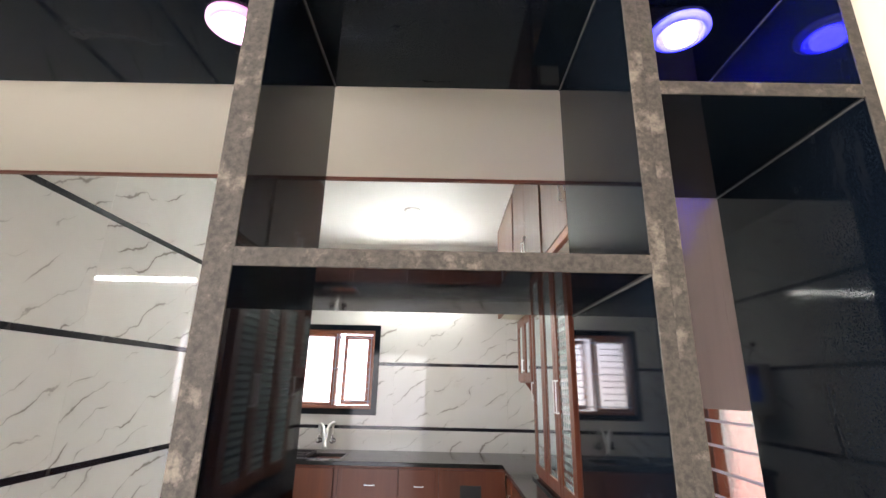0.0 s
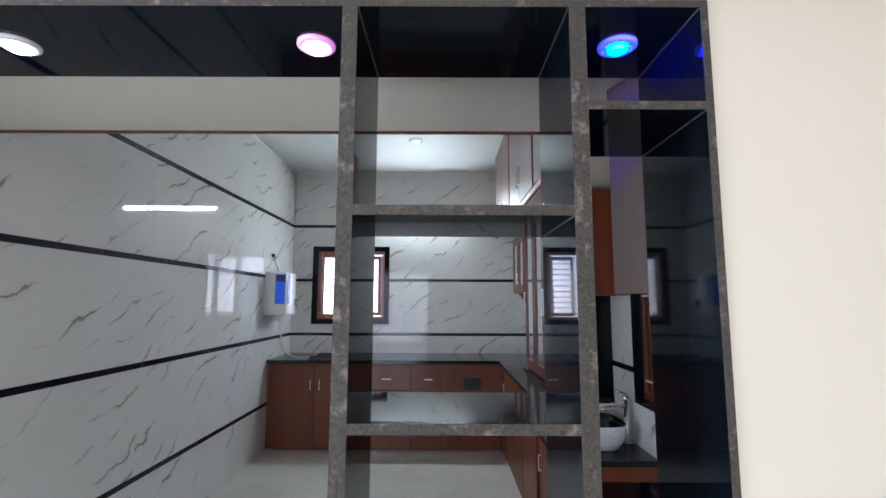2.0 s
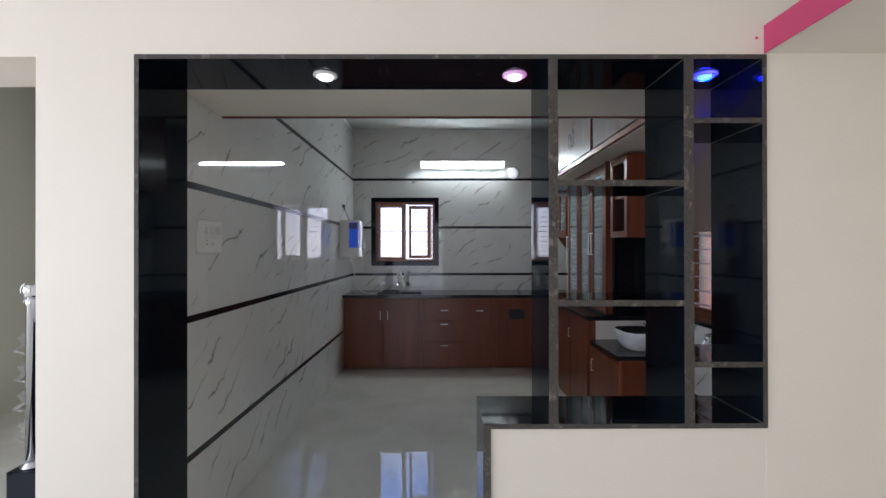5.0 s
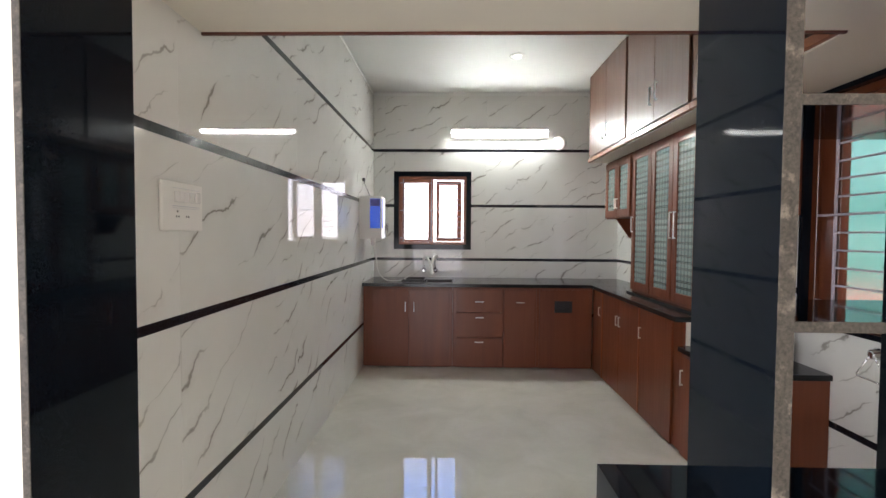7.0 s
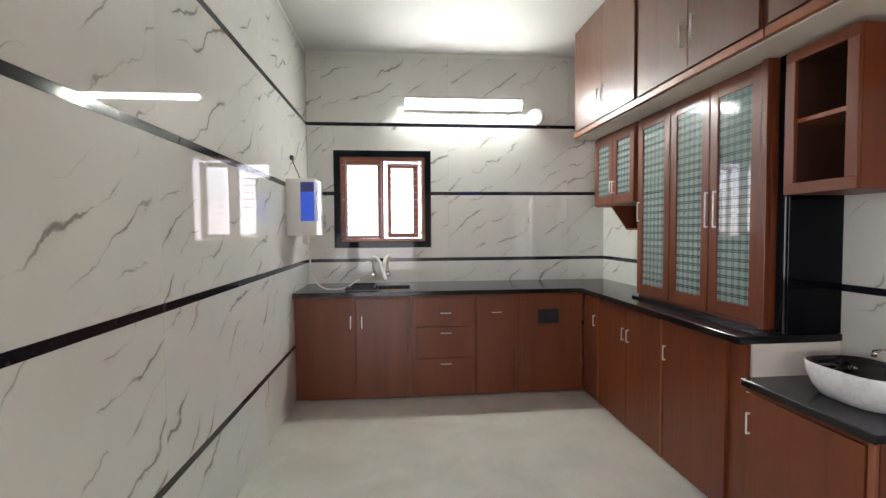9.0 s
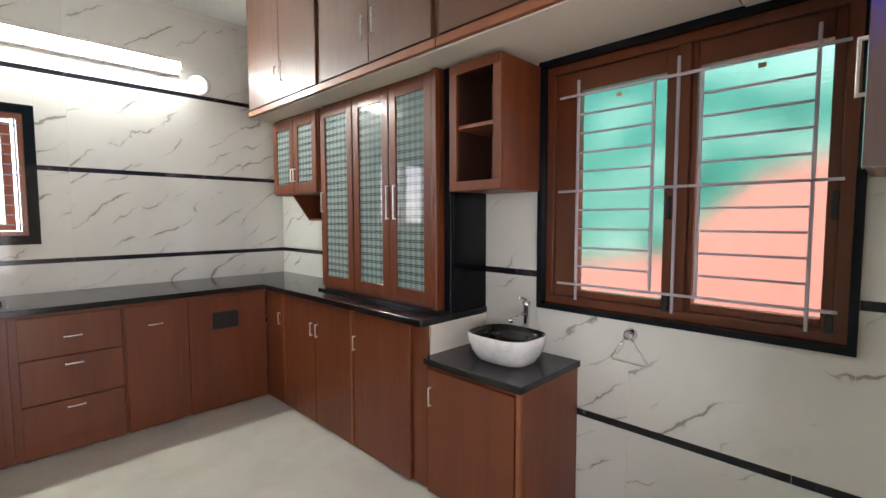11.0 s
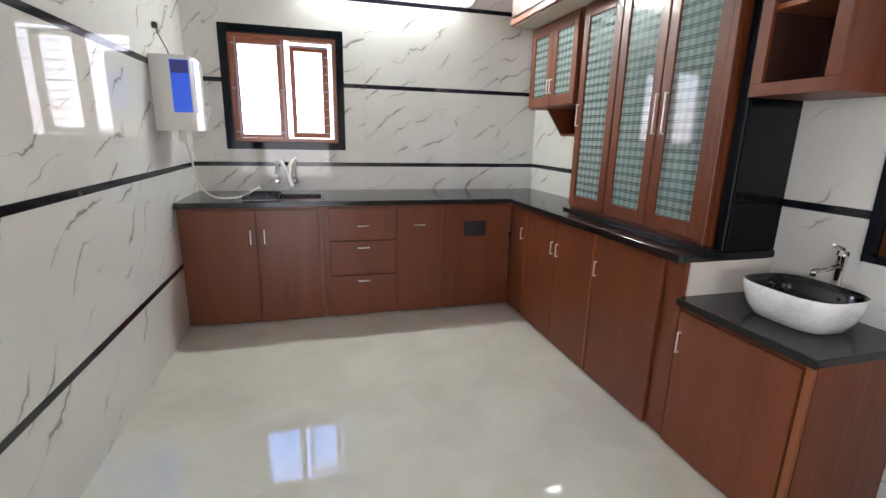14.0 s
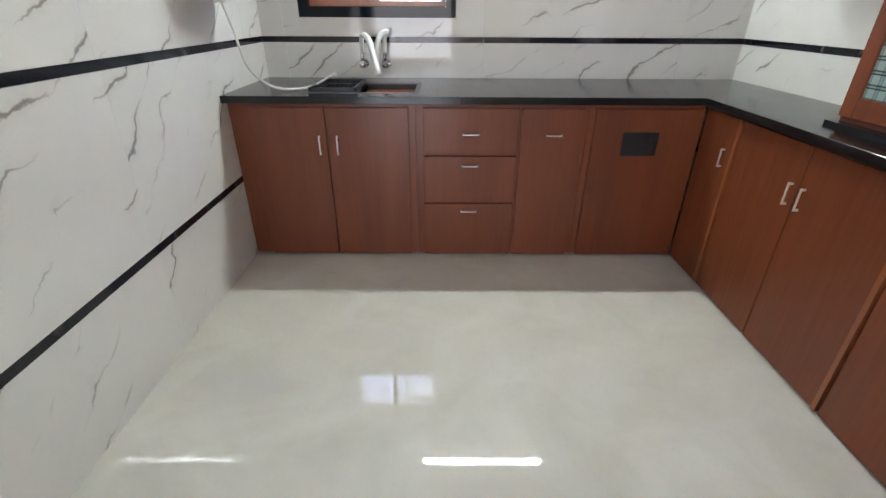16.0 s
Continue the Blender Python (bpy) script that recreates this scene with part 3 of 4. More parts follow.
# outside the side window
solid("neighbour_wall", boxes((3.0, 3.2, -6, 9, -0.35, 4.2)), EXT_PINK, "salmon pink wall of the house next door", "building", kind="structure")
bm = bmesh.new()
top = [(4.6, 3.6), (2.6, 3.7), (0.3, 3.6)]
low = [(4.6, 0.85), (3.2, 1.0), (2.35, 1.12), (2.05, 1.42), (1.75, 1.7), (1.3, 1.83), (0.3, 1.95)]
loop = [bm.verts.new((2.985, y, z)) for y, z in top + low[::-1]]
f = bm.faces.new(loop)
ex = bmesh.ops.extrude_face_region(bm, geom=[f])
bmesh.ops.translate(bm, verts=[g for g in ex["geom"] if isinstance(g, bmesh.types.BMVert)], vec=(0.0145, 0, 0))
solid("green_sheet", bm, EXT_GREEN, "green tarpaulin hanging before the neighbouring wall", "tarpaulin")


# ---- base cabinets ----
FB, FR = ("-y", 4.575), ("-x", 0.757)     # carcass fronts; doors stand 18 mm proud
DOOR = 0.018


def carcass(c, face, u0, u1, v0, v1, depth, mat=WOOD):
    part("body", boxes(fdim(face, u0, u1, -depth, 0, v0, v1)), mat, c)


def door(c, face, u0, u1, v0, v1, hu=None, hv=None, hl=0.1, upright=True, name="door", mat=WOOD, edge=False):
    ob = part(name, boxes(fdim(face, u0 + 0.002, u1 - 0.002, 0.001, DOOR, v0, v1), bevel=0.0015), mat, c)
    if edge:
        part("edging", boxes(fdim(face, u0 - 0.009, u0 + 0.009, 0.001, DOOR + 0.003, v0, v1)), WOOD_EDGE, ob, "orange-brown door edging")
    if hu is not None:
        side, at = face
        handle(ob, (side, at - DOOR if side != "+y" else at + DOOR), hu, hv, hl, upright)
    return ob


DEPTH = 0.62
c = thing("sink_cabinet", (-1.22, 4.88, 0), "reddish-brown laminate sink cabinet with two doors", "kitchen cabinet", "base cabinets")
carcass(c, FB, -1.682, -0.735, 0.012, 0.868, DEPTH)
door(c, FB, -1.58, -1.196, 0.012, 0.84, -1.233, 0.65)
door(c, FB, -1.194, -0.768, 0.012, 0.84, -1.141, 0.65)
c = thing("drawer_cabinet", (-0.45, 4.88, 0), "reddish-brown laminate cabinet with three drawers", "kitchen cabinet", "base cabinets")
carcass(c, FB, -0.733, -0.2, 0.012, 0.868, DEPTH)
for v0, v1, hv in ((0.6, 0.84, 0.71), (0.332, 0.592, 0.543), (0.012, 0.324, 0.283)):
    door(c, FB, -0.697, -0.204, v0, v1, -0.45, hv, 0.09, False, "drawer_front")
c = thing("narrow_cabinet", (-0.03, 4.88, 0), "narrow reddish-brown laminate pull-out cabinet", "kitchen cabinet", "base cabinets")
carcass(c, FB, -0.198, 0.15, 0.012, 0.868, DEPTH)
door(c, FB, -0.19, 0.125, 0.012, 0.84, -0.02, 0.706, 0.085, False)
c = thing("cylinder_cabinet", (0.44, 4.88, 0), "reddish-brown laminate cabinet with a black mesh vent", "kitchen cabinet", "base cabinets")
carcass(c, FB, 0.152, 0.735, 0.012, 0.868, DEPTH)
d = door(c, FB, 0.18, 0.735, 0.012, 0.84)
bm = boxes(fdim(FB, 0.338, 0.522, DOOR, DOOR + 0.003, 0.602, 0.722))
for k in range(14):
    x = 0.345 + 0.0126 * k
    box(bm, *fdim(FB, x, x + 0.005, DOOR + 0.003, DOOR + 0.0055, 0.598 + 0.004 * (k % 3), 0.728 - 0.003 * (k % 2)))
part("vent", bm, BLACK, d, "black mesh vent patch")

c = thing("corner_cabinet", (1.0, 4.42, 0), "narrow reddish-brown corner cabinet door", "kitchen cabinet", "base cabinets")
carcass(c, FR, 4.249, 4.57, 0.012, 0.868, 0.45)
door(c, FR, 4.264, 4.555, 0.012, 0.85, 4.325, 0.66, 0.09, edge=True)
c = thing("double_cabinet", (1.0, 3.82, 0), "reddish-brown laminate cabinet with two doors", "kitchen cabinet", "base cabinets")
carcass(c, FR, 3.372, 4.247, 0.012, 0.868, 0.45)
door(c, FR, 3.819, 4.246, 0.012, 0.85, 3.853, 0.658, 0.09)
door(c, FR, 3.386, 3.817, 0.012, 0.85, 3.785, 0.658, 0.09, edge=True)
c = thing("single_cabinet", (1.0, 3.05, 0), "reddish-brown laminate cabinet with one wide door", "kitchen cabinet", "base cabinets")
carcass(c, FR, 2.735, 3.37, 0.012, 0.868, 0.45)
door(c, FR, 2.845, 3.366, 0.012, 0.85, 3.347, 0.66, 0.09)
c = thing("basin_cabinet", (1.0, 2.44, 0), "reddish-brown laminate wash basin cabinet with one door", "kitchen cabinet", "base cabinets")
carcass(c, FR, 2.152, 2.722, 0.0, 0.68, 0.462)
door(c, FR, 2.18, 2.716, 0.012, 0.652, 2.69, 0.515)
part("edging", boxes(fdim(FR, 2.148, 2.172, 0.0, 0.02, 0.0, 0.68), bevel=0.003), WOOD_EDGE, c)
part("end_panel", boxes((0.758, 1.217, 2.146, 2.151, 0.0, 0.68)), WOOD, c)

# worktops
SX0, SX1, SY0, SY1 = -1.284, -0.721, 4.62, 4.985


def plate(xs, ys, keep, z0, z1):
    """One slab over the kept cells of a grid."""
    bm = bmesh.new()
    vs = {}
    for i in range(len(xs) - 1):
        for j in range(len(ys) - 1):
            if keep(i, j):
                bm.faces.new([vs.setdefault(k, bm.verts.new((xs[k[0]], ys[k[1]], z1)) if k not in vs else vs[k]) for k in ((i, j), (i + 1, j), (i + 1, j + 1), (i, j + 1))])
    ex = bmesh.ops.extrude_face_region(bm, geom=list(bm.faces))
    bmesh.ops.translate(bm, verts=[g for g in ex["geom"] if isinstance(g, bmesh.types.BMVert)], vec=(0, 0, z0 - z1))
    loose = [v for v in bm.verts if not v.link_faces]
    bmesh.ops.delete(bm, geom=loose, context="VERTS")
    return bm


bm = plate((XL + 0.001, SX0, SX1, 0.706, XR), (2.722, 4.517, SY0, SY1, YB - 0.001), lambda i, j: (i == 3) if j == 0 else not (i == 1 and j == 2), 0.868, 0.9)
worktop = solid("kitchen_worktop", bm, COUNTER, "black granite L-shaped kitchen worktop", "worktop", (-0.2, 4.9, 0.868))
bm = bmesh.new()
box(bm, XL + 0.003, 0.69, 4.511, 4.517, 0.866, 0.9015, bevel=0.002)
box(bm, 0.7, 0.706, 2.722, 4.49, 0.866, 0.9015, bevel=0.002)
box(bm, 0.706, XR - 0.03, 2.716, 2.722, 0.866, 0.9015, bevel=0.002)
part("nosing", bm, COUNTER, worktop)
solid("support_wall", boxes((0.775, 1.215, 2.724, 2.734, 0.712, 0.866)), SOFFIT, "white painted upstand under the worktop end", "upstand", (1.0, 2.73, 0.712), kind="structure")
c = thing("basin_worktop", (0.97, 2.43, 0.681), "black granite top of the wash basin cabinet", "worktop")
part("slab", boxes((0.7275, XR - 0.001, 2.133, 2.721, 0.681, 0.711), bevel=0.002), COUNTER, c)
bm = boxes((0.719, 0.7272, 2.131, 2.7225, 0.679, 0.7115), bevel=0.002)
part("nosing", bm, COUNTER, c, "rough-sawn granite front edge")


# ---- tall glazed cabinet and its granite cheek ----
def glazed(c, face, u0, u1, v0, v1, w, hu, hv, hl):
    bm = bmesh.new()
    for a in ((u0, u0 + w, v0, v1), (u1 - w, u1, v0, v1), (u0 + w, u1 - w, v0, v0 + w * 1.15), (u0 + w, u1 - w, v1 - w * 1.15, v1)):
        box(bm, *fdim(face, a[0], a[1], 0.001, 0.02, a[2], a[3]), bevel=0.002)
    d = part("door", bm, WOOD, c)
    part("pane", boxes(fdim(face, u0 + w - 0.004, u1 - w + 0.004, 0.006, 0.011, v0 + w - 0.004, v1 - w + 0.004)), PLAID, d, "plaid printed glass pane")
    if hu is not None:
        handle(d, (face[0], face[1] - 0.02), hu, hv, hl)
    return d


FT = ("-x", 0.906)
c = thing("tall_glazed_cabinet", (1.06, 3.37, 0.9), "tall brown cabinet with three plaid glass doors", "display cabinet")
carcass(c, FT, 2.79, 3.957, 0.915, 2.184, 0.31)
glazed(c, FT, 3.565, 3.95, 0.935, 2.165, 0.062, 3.925, 1.52, 0.14)
glazed(c, FT, 3.195, 3.555, 0.935, 2.165, 0.062, 3.2, 1.5, 0.2)
glazed(c, FT, 2.83, 3.188, 0.935, 2.165, 0.062, 3.135, 1.5, 0.2)
part("plinth", boxes((0.86, 1.21, 2.735, 3.97, 0.9005, 0.915)), COUNTER, c, "black granite plinth")
part("edging", boxes(fdim(FT, 2.79, 2.826, 0.001, 0.026, 0.915, 2.184), bevel=0.003), WOOD, c)
c = thing("granite_cheek", (1.07, 2.75, 0.9), "polished black granite slab beside the tall cabinet", "stone panel")
for z0, z1 in ((0.9016, 1.1165), (1.1175, 2.184)):
    part("slab", boxes((0.945, XR - 0.001, 2.728, 2.786, z0, z1), bevel=0.002), CHEEK, c)
part("edge_strip", boxes((0.93, 0.9446, 2.732, 2.782, 0.9016, 2.184), bevel=0.004), GRANITE, c, "worn polished granite edge")

c = thing("small_glazed_cabinet", (1.06, 4.34, 1.39), "small brown wall cabinet with two plaid glass doors", "wall cabinet")
carcass(c, FT, 4.0, 4.685, 1.59, 2.184, 0.31)
glazed(c, FT, 4.345, 4.675, 1.6, 2.165, 0.062, 4.362, 1.735, 0.1)
glazed(c, FT, 4.01, 4.34, 1.6, 2.165, 0.062, 4.322, 1.735, 0.1)
bm = bmesh.new()
prof = [(0.9, 1.588), (1.2, 1.588), (1.2, 1.39), (1.04, 1.39)]
ends = [[bm.verts.new((x, y, z)) for x, z in prof] for y in (3.985, 4.4)]
bm.faces.new(ends[0])
bm.faces.new(ends[1][::-1])
for k in range(4):
    if k != 0:
        bm.faces.new((ends[0][k], ends[0][(k + 1) % 4], ends[1][(k + 1) % 4], ends[1][k]))
tray = part("lower_tray", boxes((0.9, 1.2, 4.392, 4.4, 1.58, 1.588)), WOOD, c, "sloping brown tray under the cabinet")
for y in (3.985, 4.385):
    b2 = bmesh.new()
    e2 = [[b2.verts.new((x, yy, z)) for x, z in prof] for yy in (y, y + 0.016)]
    b2.faces.new(e2[0])
    b2.faces.new(e2[1][::-1])
    for k in range(4):
        b2.faces.new((e2[0][k], e2[0][(k + 1) % 4], e2[1][(k + 1) % 4], e2[1][k]))
    part("tray_side", b2, WOOD, c)
bm.free()
part("tray_floor", boxes((1.03, 1.2, 4.001, 4.385, 1.39, 1.406)), WOOD, c)
part("tray_back", boxes((1.184, 1.2, 4.001, 4.385, 1.406, 1.588)), WOOD_DARK, c)

# open wall cabinet
c = thing("open_wall_cabinet", (1.06, 2.53, 1.54), "brown open-fronted wall cabinet with one shelf", "wall cabinet")
for nm, a in (("side_panel", (0.905, 1.22, 2.372, 2.39, 1.542, 2.162)), ("side_panel", (0.905, 1.22, 2.68, 2.698, 1.542, 2.162)), ("bottom_panel", (0.905, 1.22, 2.39, 2.68, 1.542, 1.56)), ("top_panel", (0.905, 1.22, 2.39, 2.68, 2.144, 2.162)), ("back_panel", (1.2, 1.22, 2.39, 2.68, 1.56, 2.144))):
    part(nm, boxes(a), WOOD, c)
# thin dark brown sheets on the inner sides, back and top
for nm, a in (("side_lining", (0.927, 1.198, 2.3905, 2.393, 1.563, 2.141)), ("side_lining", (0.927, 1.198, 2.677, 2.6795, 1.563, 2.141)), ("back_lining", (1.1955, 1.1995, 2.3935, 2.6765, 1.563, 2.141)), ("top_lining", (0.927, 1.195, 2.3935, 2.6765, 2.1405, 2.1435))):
    part(nm, boxes(a), CARCASS, c, "dark brown inside face")
part("front_frame", ring(bmesh.new(), ("-x", 0.905), 2.372, 2.698, 1.542, 2.162, 0.048, 0.0005, 0.02, 0.002), WOOD, c)
part("shelf", boxes((0.908, 1.194, 2.394, 2.676, 1.85, 1.868)), WOOD_EDGE, c)

# cabinet on the kitchen side of the partition
FK = ("+y", 1.122)
c = thing("entrance_wall_cabinet", (0.93, 1.07, 1.53), "brown wall cabinet beside the kitchen entrance", "wall cabinet")
part("body", boxes((0.735, 1.219, 0.928, 1.122, 1.535, 2.174)), WOOD, c)
bm = bmesh.new()
prof = [(0.7, 1.013), (0.652, 1.138), (0.662, 1.14), (0.735, 1.14), (0.735, 1.013)]
ends = [[bm.verts.new((x, y, z)) for x, y in prof] for z in (1.525, 2.174)]
bm.faces.new(ends[0][::-1])
bm.faces.new(ends[1])
for k in range(5):
    bm.faces.new((ends[0][k], ends[0][(k + 1) % 5], ends[1][(k + 1) % 5], ends[1][k]))
part("side_panel", bm, SHEENLAM, c, "brown laminate side panel greyed to carry its sheen")
door(c, FK, 0.738, 1.219, 1.537, 2.17)
handle(c, ("+y", 1.14), 0.672, 1.76, 0.14)

# loft cabinets
FO = ("-x", 0.725)
loft_units = [(3.652, 4.694), (2.612, 3.648), (1.556, 2.608)]
for (u0, u1), hz in zip(loft_units, (2.42, 2.45, 2.45)):
    c = thing("loft_cabinet", (0.97, (u0 + u1) / 2, 2.225), "brown laminate loft cabinet with two doors up to the ceiling", "loft cabinet", "loft cabinets")
    carcass(c, FO, u0, u1, 2.226, 3.095, 0.45, WOOD_DARK)
    m = (u0 + u1) / 2
    door(c, FO, u0 + 0.03, m, 2.246, 3.09, m - 0.05, hz, 0.13, mat=WOOD_GLOSS)
    door(c, FO, m, u1 - (0.006 if u1 > 4.6 else 0.012), 2.246, 3.09, m + 0.045, hz - 0.01, 0.13, mat=WOOD_GLOSS)
    part("ledge", boxes(fdim(FO, u0, u1, -0.002, 0.024, 2.192, 2.234), bevel=0.003), WOOD_EDGE, c)
bm = boxes((0.727, XR, 4.6855, 4.694, 2.192, 2.226))
solid("loft_end_trim", bm, WOOD, "brown end trim of the loft", "trim", (0.97, 4.69, 2.192), kind="structure")


# ---- sink, taps, basin ----
c = thing("kitchen_sink", (-1.0, 4.8, 0.87), "dark steel double bowl sink let into the worktop", "sink")
bm = bmesh.new()
for a in ((SX0, SX1, SY0, SY0 + 0.015), (SX0, SX1, SY1 - 0.015, SY1), (SX0, SX0 + 0.015, SY0 + 0.015, SY1 - 0.015), (SX1 - 0.02, SX1, SY0 + 0.015, SY1 - 0.015)):
    box(bm, *a, 0.895, 0.903, bevel=0.001)
part("rim", bm, SINKM, c)
for x0, x1 in ((SX0 + 0.015, -1.03), (-1.026, SX1 - 0.02)):
    y0, y1 = SY0 + 0.015, SY1 - 0.015
    bm = boxes((x0, x1, y0, y1, 0.705, 0.711), (x0 - 0.004, x0, y0, y1, 0.705, 0.896), (x1, x1 + 0.004, y0, y1, 0.705, 0.896), (x0, x1, y0 - 0.004, y0, 0.705, 0.896), (x0, x1, y1, y1 + 0.004, 0.705, 0.896))
    part("bowl", bm, material("black_sink_coat", (0.02, 0.02, 0.022), 0.3), c, "black sink bowl")
c = thing("dish_rack", (-1.15, 4.8, 0.9), "black plastic dish rack over the sink bowl", "dish rack")
bm = bmesh.new()
x0, x1, y0, y1 = SX0 + 0.004, -1.04, SY0 + 0.008, SY1 - 0.01
for a in ((x0, x1, y0, y0 + 0.012), (x0, x1, y1 - 0.012, y1), (x0, x0 + 0.012, y0, y1), (x1 - 0.012, x1, y0, y1)):
    box(bm, *a, 0.9035, 0.925)
part("frame", bm, BLACK, c)
for k in range(9):
    x = x0 + 0.02 + k * (x1 - x0 - 0.04) / 8
    part("rib", tube(bmesh.new(), [(x, y0 + 0.01, 0.915), (x, y0 + 0.05, 0.885), (x, y1 - 0.05, 0.885), (x, y1 - 0.01, 0.915)], 0.0035, 6, 3), BLACK, c)

for x, tip in ((-1.079, (-0.955, 4.93, 0.945)), (-0.943, (-0.985, 5.02, 1.0))):
    c = thing("wall_tap", (x, YB, 0.98), "chrome wall tap with a white flexible spout", "tap", "taps over the sink")
    bm = turned(bmesh.new(), (x, YB, 0.985), [(0.028, 0.0), (0.028, 0.008), (0.014, 0.012), (0.014, 0.06), (0.02, 0.062), (0.02, 0.085), (0.01, 0.09)], 20, (0, -1, 0))
    part("body", bm, CHROME, c)
    part("lever", tube(bmesh.new(), [(x + 0.012, YB - 0.075, 0.99), (x + 0.035, YB - 0.09, 0.985)], 0.007, 8, 1), CHROME, c)
    part("riser", tube(bmesh.new(), [(x, YB - 0.07, 0.99), (x, YB - 0.075, 1.05)], 0.011, 10, 1), CHROME, c)
    top = 1.145 if x < -1 else 1.165
    mx = (x + tip[0]) / 2
    part("spout", tube(bmesh.new(), [(x, YB - 0.075, 1.05), (x + 0.005, YB - 0.085, top - 0.03), (x + 0.02, YB - 0.11, top), (mx, YB - 0.15, top - 0.035), tip], 0.0115, 12, 6, 0.02 if x < -1 else 0.019), HOSE, c, "white flexible spout")


def rounded(cx, cy, hx, hy, z, power=3.2, seg=40):
    out = []
    for k in range(seg):
        a = 2 * math.pi * k / seg
        ca, sa = math.cos(a), math.sin(a)
        r = (abs(ca / hx) ** power + abs(sa / hy) ** power) ** (-1 / power)
        out.append((cx + r * ca, cy + r * sa, z))
    return out


def lofted(bm, rings, cap0=True, cap1=True):
    vs = [[bm.verts.new(p) for p in ring_] for ring_ in rings]
    for a, b in zip(vs, vs[1:]):
        for k in range(len(a)):
            f = bm.faces.new((a[k], a[(k + 1) % len(a)], b[(k + 1) % len(a)], b[k]))
            f.smooth = True
    if cap0:
        bm.faces.new(vs[0][::-1])
    if cap1:
        bm.faces.new(vs[-1])
    return bm


bx, by = 0.985, 2.405
c = thing("wash_basin", (bx, by, 0.711), "white marbled counter basin with glossy black bowl", "wash basin")
outer = [rounded(bx, by, a, b, z) for a, b, z in ((0.085, 0.115, 0.7115), (0.108, 0.138, 0.718), (0.132, 0.16, 0.755), (0.146, 0.174, 0.8), (0.151, 0.18, 0.842), (0.148, 0.177, 0.847))]
part("shell", lofted(bmesh.new(), outer, True, False), BASIN, c)
inner = [rounded(bx, by, a, b, z) for a, b, z in ((0.148, 0.177, 0.847), (0.142, 0.171, 0.845), (0.137, 0.165, 0.8), (0.113, 0.142, 0.745), (0.05, 0.07, 0.735))]
part("bowl", lofted(bmesh.new(), inner, False, True), BASIN_IN, c, "glossy black bowl")
part("waste", turned(bmesh.new(), (bx, by, 0.735), [(0.022, 0.0), (0.022, 0.004), (0.012, 0.006)]), CHROME, c)
tx, ty = 1.175, 2.42
c = thing("basin_tap", (tx, ty, 0.711), "tall chrome pillar tap beside the basin", "tap")
part("column", turned(bmesh.new(), (tx, ty, 0.711), [(0.027, 0), (0.027, 0.006), (0.017, 0.012), (0.017, 0.235), (0.02, 0.238), (0.02, 0.262), (0.008, 0.266)], 20), CHROME, c)
part("spout", tube(bmesh.new(), [(tx - 0.01, ty, 0.915), (tx - 0.14, ty - 0.005, 0.9), (tx - 0.142, ty - 0.005, 0.885)], 0.011, 10, 1), CHROME, c)
part("lever", tube(bmesh.new(), [(tx, ty, 0.973), (tx - 0.005, ty, 0.985), (tx - 0.06, ty, 1.0)], 0.006, 8, 2), CHROME, c)

ty, tz = 1.892, 0.885
c = thing("towel_ring", (XR, ty, tz), "chrome triangular towel ring on the tiled wall", "towel ring")
part("rose", turned(bmesh.new(), (XR, ty, tz), [(0.03, 0.0), (0.03, 0.008), (0.022, 0.014), (0.022, 0.035), (0.012, 0.04)], 24, (-1, 0, 0)), CHROME, c)
part("ring", tube(bmesh.new(), [(XR - 0.03, ty + 0.012, tz - 0.01), (XR - 0.032, ty + 0.075, tz - 0.11), (XR - 0.033, ty + 0.07, tz - 0.118), (XR - 0.033, ty - 0.085, tz - 0.125), (XR - 0.032, ty - 0.09, tz - 0.117), (XR - 0.03, ty - 0.012, tz - 0.01)], 0.004, 8, 1), CHROME, c)


# ---- water purifier, socket, switches ----
c = thing("water_purifier", (XL, 4.54, 1.36), "white wall-hung water purifier with a blue tank window", "water purifier")
prof = [(XL + 0.002, 4.38), (-1.482, 4.38), (-1.468, 4.384), (-1.461, 4.4), (-1.452, 4.54), (-1.462, 4.67), (-1.475, 4.694), (-1.5, 4.7), (XL + 0.002, 4.7)]
rings = []
for z, s in ((1.365, 0.985), (1.372, 1.0), (1.79, 1.0), (1.802, 0.97)):
    rings.append([(XL + 0.002 + (x - XL - 0.002) * s, 4.54 + (y - 4.54) * s, z) for x, y in prof])
bm = lofted(bmesh.new(), rings)
for f in bm.faces:
    f.smooth = False
part("body", bm, GLOSSY, c)
part("tank_window", boxes((-1.577, -1.474, 4.3765, 4.3795, 1.475, 1.775), bevel=0.001), BLUE, c, "translucent blue tank window with a faint glow added")
part("front_window", boxes((-1.4615, -1.4565, 4.412, 4.465, 1.475, 1.775), bevel=0.001), BLUE, c, "translucent blue front window with a faint glow added")
part("window_bezel", boxes((-1.582, -1.577, 4.376, 4.3795, 1.47, 1.78), (-1.474, -1.47, 4.376, 4.3795, 1.47, 1.78)), PLASTIC, c)
part("tank_level", boxes((-1.572, -1.479, 4.375, 4.3765, 1.70, 1.77)), material("dark_indigo_plastic", (0.05, 0.05, 0.26), 0.2), c)
part("tap", boxes((-1.46, -1.425, 4.6, 4.625, 1.46, 1.53), (-1.435, -1.425, 4.606, 4.619, 1.43, 1.47), bevel=0.003), WRAP, c, "clear plastic dispensing tap")
part("connector", boxes((-1.575, -1.53, 4.41, 4.45, 1.3, 1.366), bevel=0.004), PLASTIC, c)
